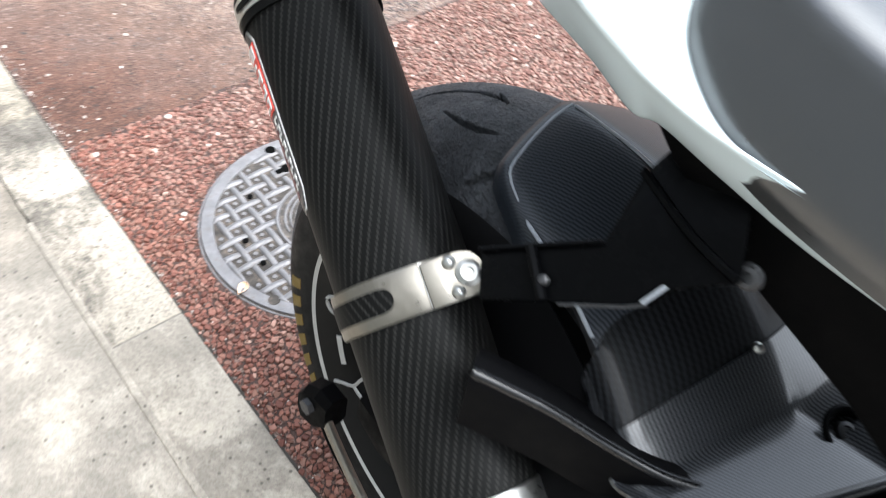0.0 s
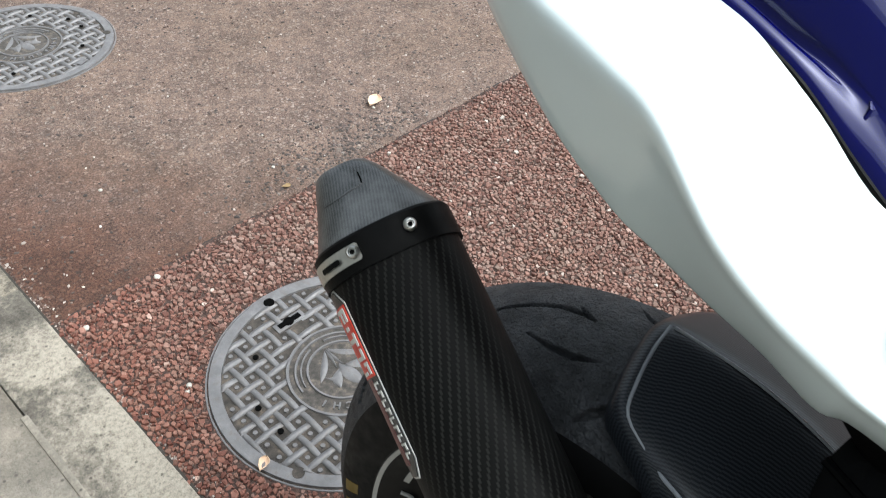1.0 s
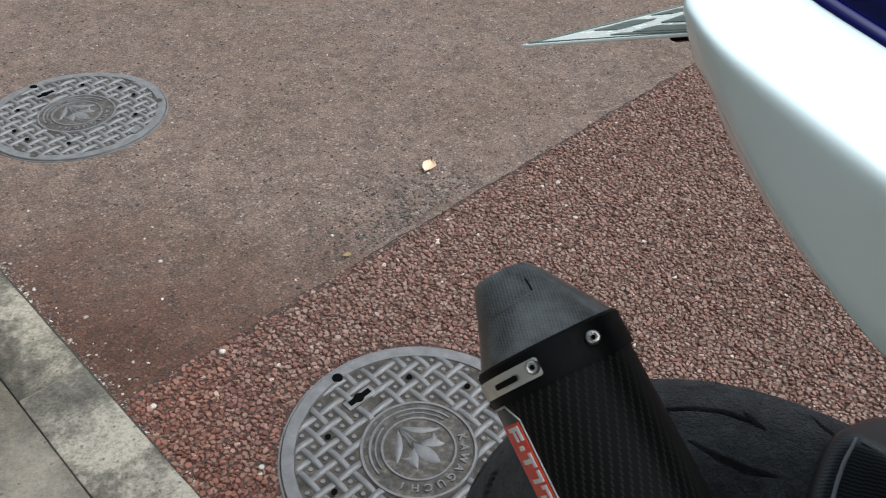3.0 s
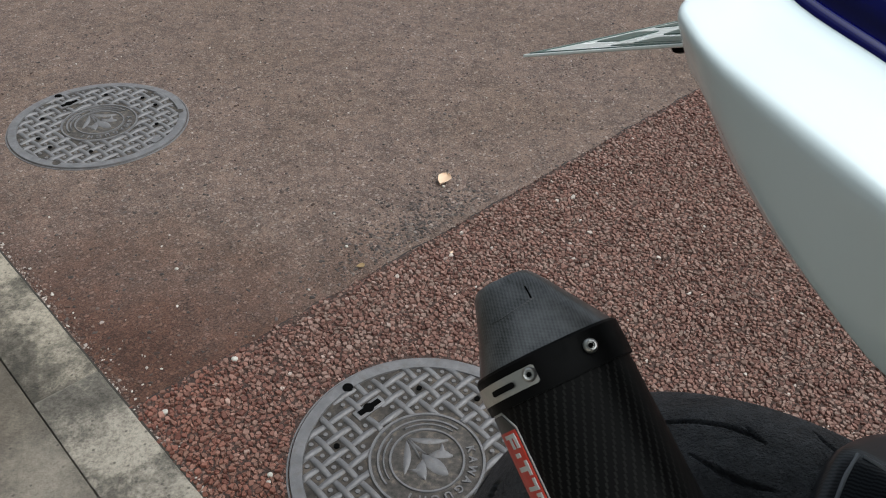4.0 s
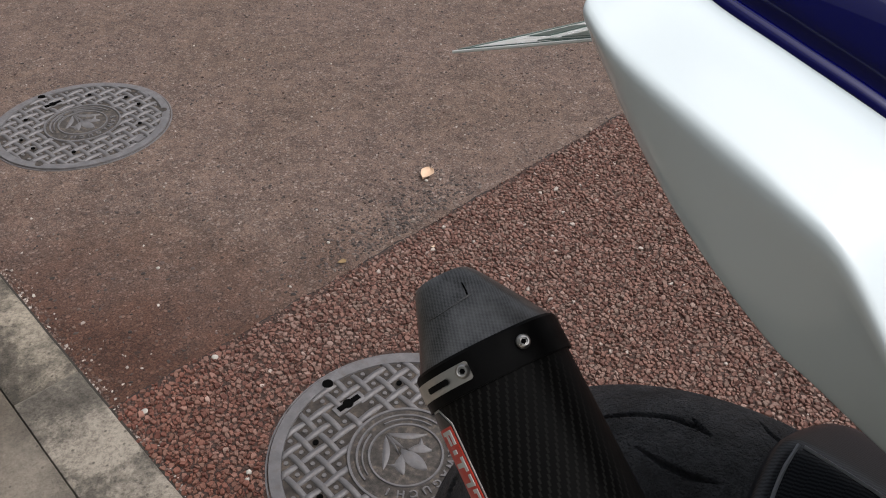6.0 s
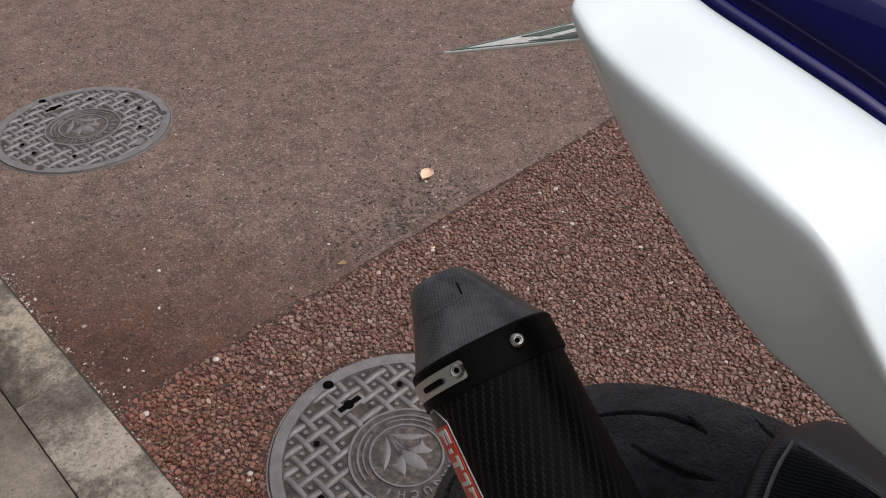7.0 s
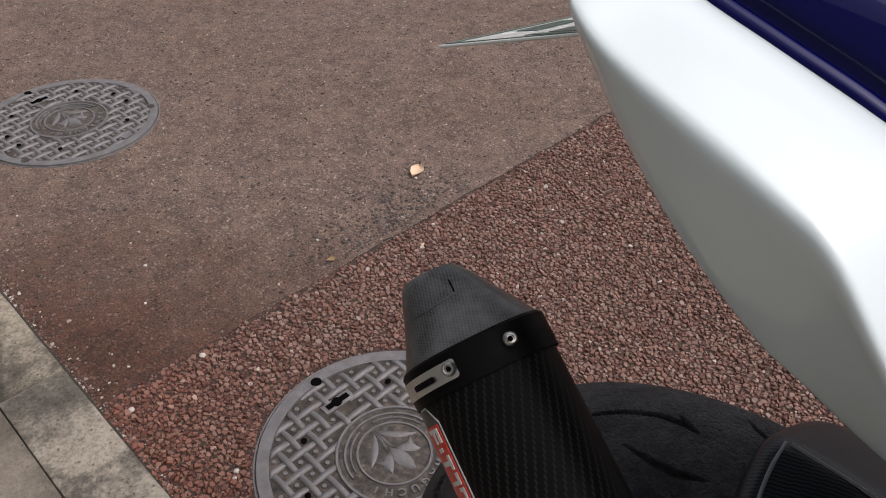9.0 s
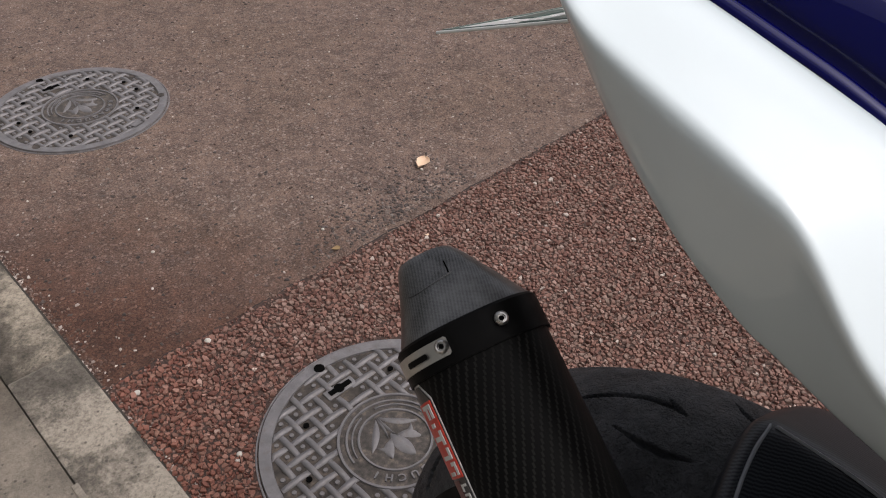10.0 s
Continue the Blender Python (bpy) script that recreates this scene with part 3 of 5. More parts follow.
def bare_stones():
    """Grey stones worn bare of their binder, crowded by the seam and sparse elsewhere."""
    rng = np.random.default_rng(44)
    crowd = np.stack([rng.normal(0.42, 0.14, 900), SEAM_Y + 0.02 + np.abs(rng.normal(0.05, 0.065, 900))], 1)
    p = np.concatenate([crowd, np.stack([rng.uniform(KERB_X + 0.01, 2.0, 2600), rng.uniform(SEAM_Y + 0.01, 2.0, 2600)], 1)])
    p = p[np.hypot(p[:, 0] - FAR_COVER[0], p[:, 1] - FAR_COVER[1]) > COVER_R + 0.006]
    me = chipping_mesh("bare_stones", p, rng.gamma(5.0, 0.0042 / 5.0, len(p)).clip(0.0014, 0.0075), SEAM_Z + rng.uniform(0.0004, 0.0019, len(p)), 45, SEAM_Z - 0.004)
    me.materials.append(BARE)
    tagged(new("bare_stones", me), "grey-brown stones standing bare in the worn asphalt", "road stones", kind="stuff")


bare_stones()


def kerb_row():
    bm = bmesh.new()
    box(bm, (KERB_W + 0.012, 40.0, 0.10), pose(KERB_X - KERB_W / 2, 0, -0.052))
    kerb = tagged(part("kerb", bm, JOINT, smooth=False), "flush concrete kerb of weathered stained blocks", "kerb", kind="structure")
    length = 0.578
    shared = None
    for i in range(-6, 9):
        y0 = -0.048 + length * i
        if shared is None:
            b = bmesh.new()
            box(b, (KERB_W, length - 0.0022, 0.09), None, 0.0028)
            bmesh.ops.subdivide_edges(b, edges=[e for e in b.edges if e.calc_length() > 0.3], cuts=14)
            for v in b.verts:
                if v.co.z > 0.03:
                    v.co.z += 0.0008 * noise.noise(v.co * 22) - 0.0
                    v.co.x += 0.0012 * noise.noise(v.co * 31 + Vector((5, 0, 0)))
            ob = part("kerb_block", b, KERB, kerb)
            shared = ob.data
        else:
            ob = new("kerb_block", shared)
            ob.parent = kerb
        # blocks below y = 0.53 take the paler concretes
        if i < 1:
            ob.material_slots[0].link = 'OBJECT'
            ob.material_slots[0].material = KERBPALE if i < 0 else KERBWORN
        ob.location = (KERB_X - KERB_W / 2, y0 + length / 2, KERB_TOP - 0.045)
        b = bmesh.new()
        box(b, (KERB_W - 0.003, 0.006, 0.06), pose(KERB_X - KERB_W / 2, y0, KERB_TOP - 0.0315), 0.0008)
        part("mortar_joint", b, MORTAR, kerb)

    b = bmesh.new()
    box(b, (0.012, 4.25, 0.05), pose(KERB_X - KERB_W - 0.0015, -1.86, KERB_TOP - 0.0235), 0.003)
    part("mortar_joint", b, KERBPALE, kerb, "pale mortar fillet along the footway")


kerb_row()


# ---- manhole covers ----
def strap(bm, cx, cy, length, width, along_y, top, low):
    """One arched strap of the woven relief."""
    rows = []
    n = 6
    for i in range(n + 1):
        f = i / n * 2 - 1
        z = low + (top - low) * (1 - 0.75 * f * f)
        row = []
        for w, dz in ((-0.5, -0.0045), (-0.38, 0.0), (0.38, 0.0), (0.5, -0.0045)):
            a, b = f * length / 2, w * width
            row.append((cx + (b if along_y else a), cy + (a if along_y else b), z + dz))
        rows.append(row)
    vs = [[bm.verts.new(p) for p in r] for r in rows]
    for i in range(n):
        for j in range(3):
            q = (vs[i][j], vs[i][j + 1], vs[i + 1][j + 1], vs[i + 1][j])
            bm.faces.new(q if not along_y else q[::-1])


def ring_bm(r0, r1, z0, z1, seg=96, a0=0.0, a1=360.0, bevel=0.001):
    """A flat raised ring or arc, with chamfered edges."""
    full = abs(a1 - a0) >= 359.9
    prof = [(r0, z0), (r0 + bevel, z1), (r1 - bevel, z1), (r1, z0)]
    rows = []
    n = max(4, int(seg * abs(a1 - a0) / 360))
    for r, z in prof:
        rows.append([(r * math.cos(a), r * math.sin(a), z) for a in (radians(a0 + (a1 - a0) * i / n) for i in range(n if full else n + 1))])
    return grid(rows, closed_u=full, uv=False)


def petal(bm, base, tip, width, z0, z1, bend=0.0):
    b, t = Vector((*base, 0)), Vector((*tip, 0))
    d = t - b
    s = Vector((-d.y, d.x, 0)).normalized()
    n = 8
    left, right, mid = [], [], []
    for i in range(n + 1):
        f = i / n
        c = b + d * f + s * bend * math.sin(math.pi * f)
        w = width * 0.5 * math.sin(math.pi * min(1, 0.04 + f * 0.94)) ** 0.8
        left.append(bm.verts.new((c.x + s.x * w, c.y + s.y * w, z0)))
        right.append(bm.verts.new((c.x - s.x * w, c.y - s.y * w, z0)))
        mid.append(bm.verts.new((c.x, c.y, z1)))
    for i in range(n):
        bm.faces.new((left[i], mid[i], mid[i + 1], left[i + 1]))
        bm.faces.new((mid[i], right[i], right[i + 1], mid[i + 1]))


def manhole_cover():
    # frame, floor and plain rim; all heights are below the road's level or flush with it
    cover = tagged(part("manhole_cover", ring_bm(0.2252, COVER_R, -0.006, -0.0030, 128), IRON), "round grey cast iron manhole cover with woven relief and lily crest", "manhole cover", group="manhole covers in the road")
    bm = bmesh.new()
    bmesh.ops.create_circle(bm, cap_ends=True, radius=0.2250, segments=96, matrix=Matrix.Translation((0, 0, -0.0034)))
    part("floor_plate", bm, SILT, cover, "silted recessed iron ground, darker than the relief", smooth=False)
    rim = ring_bm(0.2018, 0.2246, -0.0068, 0.0002, 128, bevel=0.0014)
    part("rim", rim, IRON, cover)
    P = 0.0305
    holes = [(0.152, a) for a in (128, 52, -129, -51)] + [(0.156, a) for a in (168, 12, -170, -10)]
    hp = [(r * math.cos(radians(a)), r * math.sin(radians(a))) for r, a in holes]
    shared = {}
    R0, R1 = 0.0975, 0.2025

    def piece(name, key, make):
        if key not in shared:
            shared[key] = part(name, make(), IRON, cover)
            return shared[key]
        ob = new(name, shared[key].data)
        ob.parent = cover
        return ob

    for i in range(-8, 9):
        for j in range(-8, 9):
            x, y = (i + 0.5) * P, (j + 0.5) * P
            along_y = (i + j) % 2 == 0
            half = P * 0.90
            ends = [math.hypot(x, y + f * half) if along_y else math.hypot(x + f * half, y) for f in (-1, 1)]
            r = math.hypot(x, y)
            if 0.103 < r < 0.201 and math.hypot(x, y - 0.147) > 0.019:
                whole = min(ends) > R0 + 0.006 and max(ends) < R1 - 0.004
                bm = bmesh.new()
                if whole:
                    ob = piece("relief_strap", along_y, lambda: (strap(bm, 0, 0, 2 * half, 0.0114, along_y, 0.0014, -0.0044), bm)[1])
                    ob.location = (x, y, 0)
                else:
                    strap(bm, x, y, 2 * half, 0.0114, along_y, 0.0014, -0.0044)
                    for v in bm.verts:
                        r = math.hypot(v.co.x, v.co.y)
                        lim = min(max(r, R0), R1)
                        v.co.x, v.co.y = v.co.x * lim / r, v.co.y * lim / r
                    part("relief_strap", bm, IRON, cover)
            x, y = i * P, j * P
            r = math.hypot(x, y)
            if 0.106 < r < 0.197 and math.hypot(x, y - 0.147) > 0.034 and all(math.hypot(x - a, y - b) > 0.012 for a, b in hp):
                def stud():
                    b2 = bmesh.new()
                    bmesh.ops.create_cone(b2, cap_ends=True, segments=10, radius1=0.0050, radius2=0.0038, depth=0.0060, matrix=Matrix.Translation((0, 0, -0.0037)))
                    return b2
                piece("relief_stud", "stud", stud).location = (x, y, 0)
    # central crest
    disc = bmesh.new()
    bmesh.ops.create_cone(disc, cap_ends=True, segments=64, radius1=0.0985, radius2=0.0975, depth=0.004, matrix=Matrix.Translation((0, 0, -0.0050)))
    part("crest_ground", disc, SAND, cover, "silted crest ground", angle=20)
    for r0, r1, a0, a1 in ((0.0915, 0.0975, 0, 360), (0.0785, 0.0835, 6, 174), (0.0700, 0.0738, 10, 78), (0.0700, 0.0738, 102, 170), (0.0585, 0.0635, 0, 360)):
        part("crest_ring", ring_bm(r0, r1, -0.004, 0.0002, 96, a0, a1), IRON, cover)
    for base, tip, width, top, bend in (((0.000, 0.050), (-0.047, 0.004), 0.0135, 0.0006, 0.003), ((0.008, 0.050), (0.053, 0.004), 0.0135, 0.0006, -0.003), ((0.003, 0.052), (-0.008, 0.008), 0.0050, 0.0004, 0.002), ((0.006, 0.052), (0.006, 0.008), 0.0060, 0.0006, -0.001),
                                        ((-0.004, 0.004), (-0.036, 0.006), 0.0130, 0.0004, 0.012), ((0.008, 0.004), (0.042, 0.008), 0.0130, 0.0004, -0.012), ((-0.006, 0.004), (-0.030, -0.026), 0.0190, 0.0008, -0.004),
                                        ((0.010, 0.004), (0.036, -0.024), 0.0190, 0.0008, 0.004), ((0.001, 0.012), (0.004, -0.046), 0.0270, 0.0018, 0.0)):
        bm = bmesh.new()
        petal(bm, base, tip, width, -0.0034, top + 0.0006, bend)
        part("lily_petal", bm, IRON, cover)
    # raised letters
    word = "KAWAGUCHI"
    for i, ch in enumerate(word):
        a = -27.0 - 16.0 * i
        cu = bpy.data.curves.new("letter", 'FONT')
        cu.body, cu.size, cu.extrude, cu.align_x, cu.align_y = ch, 0.0185, 0.0016, 'CENTER', 'CENTER'
        cu.offset = 0.0004
        tmp = bpy.data.objects.new("letter", cu)
        me = bpy.data.meshes.new_from_object(tmp)
        bpy.data.objects.remove(tmp)
        ob = link_mesh("letter", me, IRON, cover, smooth=False)
        ob.matrix_local = pose(0.0755 * math.cos(radians(a)), 0.0755 * math.sin(radians(a)), -0.0018, 0, 0, a - 90)
    # lifting slot, keyholes and vents
    bm = bmesh.new()
    box(bm, (0.062, 0.022, 0.004), pose(0, 0.147, -0.0024), 0.0015)
    part("slot_plate", bm, IRON, cover)
    bm = bmesh.new()
    box(bm, (0.046, 0.0100, 0.002), pose(0, 0.147, 0.0004))
    cyl(bm, 0.0095, 0.0095, 0.002, pose(-0.002, 0.147, 0.0005), 20)
    part("lifting_slot", bm, HOLE, cover, "dark lifting slot")
    for r, a in holes:
        bm = bmesh.new()
        cyl(bm, 0.0052, 0.0052, 0.002, pose(r * math.cos(radians(a)), r * math.sin(radians(a)), 0.0012), 18)
        part("vent_hole", bm, HOLE, cover, "dark vent hole")
    bm = bmesh.new()
    box(bm, (0.030, 0.020, 0.005), pose(0.190 * math.cos(radians(285)), 0.190 * math.sin(radians(285)), -0.0012, 0, 0, 15), 0.0012)
    part("blank_boss", bm, IRON, cover, "plain raised boss by the rim")
    for a in (90, 210, 330):
        bm = bmesh.new()
        cyl(bm, 0.0098, 0.0098, 0.0034, pose(0.2070 * math.cos(radians(a)), 0.2070 * math.sin(radians(a)), -0.0004), 22)
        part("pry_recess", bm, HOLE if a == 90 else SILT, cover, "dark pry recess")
    return cover


cover = manhole_cover()
cover.location = (*NEAR_COVER, 0)
copy_thing(cover, pose(*FAR_COVER, 0, 0, 0, 6.0))


# ---- the motorcycle: x across (right side is negative), y towards the rear, z up, leaning on its stand ----
bike = tagged(new("motorcycle"), "white and blue sports motorcycle with carbon muffler, leaning by the kerb", "motorcycle")
bike.matrix_world = pose(-0.19, -0.557, 0, 0, math.degrees(0.125), 0)
WHEEL_R, TYRE_HALF, WHEEL_Z = 0.313, 0.095, 0.313


def tyre_point(th, ph, lift=0.0):
    """A point of the tread: th degrees back from the top, ph round the section."""
    a = 0.075 + lift
    r = WHEEL_R - 0.075 + a * math.cos(ph)
    return Vector(((TYRE_HALF + lift) * math.sin(ph), r * math.sin(radians(th)), WHEEL_Z + r * math.cos(radians(th))))


def rear_wheel():
    th = np.radians(np.concatenate([np.arange(-16, 48, 0.2), np.arange(48, 344, 1.0)]))[:, None]
    na, ns = len(th), 300
    ph = np.linspace(-1.86, 1.86, ns)[None, :]
    depth = np.zeros((na, ns))
    x = TYRE_HALF * np.sin(ph) + 0 * th
    deg = np.degrees(th) + 0 * ph

    def carve(pts, deep):
        # pts: (degrees, x, half width) along one tapering groove
        nonlocal depth
        k = WHEEL_R * math.pi / 180
        for (d0, x0, w0), (d1, x1, w1) in zip(pts[:-1], pts[1:]):
            px, py = (((deg - d0 + 180) % 360) - 180) * k, x - x0
            ex, ey = (d1 - d0) * k, x1 - x0
            f = np.clip((px * ex + py * ey) / (ex * ex + ey * ey), 0, 1)
            dist = np.hypot(px - f * ex, py - f * ey)
            wide = w0 + (w1 - w0) * f
            depth = np.maximum(depth, deep * np.clip((wide - dist) / 0.0015, 0, 1) * (np.abs(ph) < 1.5))

    grooves = [[(33, -0.034, 0.0008), (30.7, -0.0232, 0.0020), (26.1, -0.0125, 0.0027), (21.5, -0.0062, 0.0028), (17.9, -0.0065, 0.0026), (15.2, -0.0103, 0.0012)],
               [(19.1, 0.0015, 0.0008), (17.5, -0.0040, 0.0024), (15.2, -0.0103, 0.0012)],
               [(23.2, -0.0435, 0.0008), (18.2, -0.0488, 0.0024), (14.2, -0.0490, 0.0029), (10.7, -0.0442, 0.0008)],
               [(9.6, -0.083, 0.0012), (7.2, -0.0745, 0.0034), (4.5, -0.066, 0.0034)]]
    for turn in range(0, 360, 60):
        for side, shift in ((1, 0), (-1, -21)):
            for g in grooves:
                carve([(d + turn + shift, v * side, w) for d, v, w in g], 0.007)
    r = WHEEL_R - 0.075 + (0.075 - depth) * np.cos(ph)
    xx = (TYRE_HALF - depth) * np.sin(ph) + 0 * th
    v = np.stack([xx, r * np.sin(th), r * np.cos(th)], -1).reshape(-1, 3)
    i, j = np.meshgrid(np.arange(na), np.arange(ns - 1), indexing='ij')
    q = np.stack([i * ns + j, i * ns + j + 1, ((i + 1) % na) * ns + j + 1, ((i + 1) % na) * ns + j], -1).reshape(-1, 4)
    me = bpy.data.meshes.new("tyre")
    me.from_pydata(v.tolist(), [], q.tolist())
    me.update()
    # rim barrel first, as the part that carries the tyre
    z = pose(0, 0, 0, 0, 90, 0)
    prof = [(0.2145, -0.0925), (0.218, -0.091), (0.218, -0.086), (0.205, -0.080), (0.190, -0.060), (0.186, 0.0), (0.190, 0.060), (0.205, 0.080), (0.218, 0.086), (0.218, 0.091), (0.2145, 0.0925), (0.207, 0.088), (0.185, 0.076), (0.170, 0.062), (0.165, 0.0), (0.170, -0.062), (0.185, -0.076), (0.207, -0.088)]
    rim = part("rear_wheel", lathe(prof, 96, z, closed=True), RIMMETAL, bike, "black cast wheel rim with pale markings")
    rim.location = (0, 0, WHEEL_Z)
    tyre = link_mesh("tyre", me, RUBBER, rim)
    me.materials.append(SIDEWALL)
    me.polygons.foreach_set("material_index", (np.abs(ph[0, :-1])[None, :].repeat(na, 0) > 1.22).astype(np.int32).ravel())
    bm = lathe([(0.2110, -0.0907), (0.2150, -0.0930), (0.2156, -0.0920), (0.2116, -0.0897)], 128, z, closed=True)
    part("rim_tape", bm, TAPE, rim, "pale grey rim tape line")
    for kk in range(3):
        for d in (-13, 13):
            a = kk * 120 + d + 40
            bm = bmesh.new()
            box(bm, (0.030, 0.026, 0.165), pose(0, 0, 0.122), 0.007)
            bm.transform(pose(0, 0, 0, a, 0, 0) @ pose(-0.012, 0, 0, 0, -8, 0))
            part("spoke", bm, RIMMETAL, rim)
    bm = bmesh.new()
    cyl(bm, 0.055, 0.050, 0.14, z, 40)
    part("hub", bm, RIMMETAL, rim)
    bm = lathe([(0.110, -0.072), (0.110, -0.067), (0.078, -0.067), (0.078, -0.072)], 64, z, closed=True)
    part("brake_disc", bm, BOLT, rim, "bare steel brake disc")
    # pale lettering strokes inside the rim, as plain bars
    for th0, th1, r0, r1 in ((64, 77, 0.1870, 0.1925), (107, 119, 0.1835, 0.1890)):
        n = 8
        rows = [[], []]
        for i in range(n + 1):
            a = radians(th0 + (th1 - th0) * i / n)
            for row, rr in zip(rows, (r0, r1)):
                row.append((-0.0765 - (rr - 0.185) * 0.545, rr * math.sin(a), rr * math.cos(a)))
        part("rim_marking", shell(grid(rows), 0.0012), TAPE, rim, "pale grey painted marking")
    for path in (((84, 0.190), (84.5, 0.180), (88.5, 0.1725), (94, 0.175), (97.5, 0.184), (96, 0.194), (91.5, 0.198), (89.5, 0.190)), ((124, 0.1620), (126, 0.172), (128, 0.182), (126.5, 0.194), (125.5, 0.203)), ((128, 0.182), (132.5, 0.178), (136, 0.170))):
        pts = [Vector((-0.0772 - (rr - 0.185) * 0.545, rr * math.sin(radians(a)), rr * math.cos(radians(a)))) for a, rr in path]
        part("rim_marking", tube(smooth_line(pts, 22), 0.0021, 6), TAPE, rim, "pale grey painted marking")
    # yellow print on the sidewall, as plain bars
    for i in range(6):
        a0 = 92 + i * 6.6
        rows = []
        for kq in range(4):
            row = []
            for ph in (-1.34, -1.44, -1.54, -1.62):
                p = tyre_point(a0 + kq * 1.25 + (ph + 1.48) * 9, ph, 0.0007)
                row.append((p.x, p.y, p.z - WHEEL_Z))
            rows.append(row)
        part("sidewall_print", shell(grid(rows), 0.0006), YELLOW, rim, "worn yellow sidewall print")
    return rim


rear_wheel()


def hugger_sweep(a):
    """Degrees by which the rounded rear outline draws forward at the half width a."""
    return 2.7 * (a / 0.076) ** 2 + 2600 * max(0.0, a - 0.076) ** 1.5


def hugger_lift(th):
    """How far the front of the guard rises off its circle, th degrees back from the top."""
    g = (7.0 - th) / 92.0
    return 0.0 if g < 0.545 else 0.30 * ((g - 0.545) / 0.25) ** 1.4


def hugger_skin(th0, th1, drop, front_dip, n, rear_lip=False, skirt=0, edge=False):
    rows = []
    half = [(0.1055, 0.2690), (0.1045, 0.2740), (0.1025, 0.2810), (0.0995, 0.2890), (0.0985, 0.2935), (0.0968, 0.2968), (0.0945, 0.2990), (0.088, 0.3024), (0.081, 0.3058), (0.073, 0.3095), (0.060, 0.3145), (0.045, 0.3196), (0.030, 0.3244), (0.018, 0.3282), (0.009, 0.3309), (0.004, 0.3319), (0.0, 0.3321)]
    sec = [(-x, r) for x, r in half] + half[-2::-1]
    if skirt:
        sec = [(-x if skirt < 0 else x, r) for x, r in ((0.121, 0.165), (0.120, 0.20), (0.116, 0.235), (0.110, 0.260), (0.1045, 0.279), (0.0988, 0.2890))]
    for i in range(n):
        f = i / (n - 1)
        th = th0 + (th1 - th0) * f
        g = (7.0 - th) / 92.0
        spread = 1.0 + 0.36 * min(1, max(0, g) * 1.8)
        lift = hugger_lift(th)
        row = []
        for x, r in sec:
            t = th - (0.0 if skirt else hugger_sweep(abs(x))) * max(0, 1 - g * 2.2) + front_dip * f * (abs(x) / 0.108)
            if not skirt and r < 0.2885:
                r = 0.2890 - (0.2890 - r) * max(0.25 if rear_lip and x < 0 else 0.0, 1 - g * 11)
            tuck = min(1.0, max(0.0, (g - 0.07) / 0.06))
            if rear_lip and x < -0.095 and tuck:
                x += (-0.0945 + (0.2990 - r) * 0.25 - x) * tuck
            if x > 0 and g > 0.42:
                r += (0.3321 + 0.4 * x - r) * min(1.0, (g - 0.42) * 6)
            r = r + lift - drop
            if rear_lip and i < 4:
                t, r = t + (0.9, 0.5, -0.3, -1.8)[i] + (i * (th0 - th1) / (n - 1)), r - (0.0190, 0.0100, 0.0026, 0.0)[i]
            flare = 1.0 + 0.7 * max(0.0, g - 0.45) if x > 0 else 1.0
            row.append((x * spread * flare, r * math.sin(radians(t)), WHEEL_Z + r * math.cos(radians(t))))
        rows.append(row)
    return rows[-1] if edge else shell(grid(rows), 0.003)


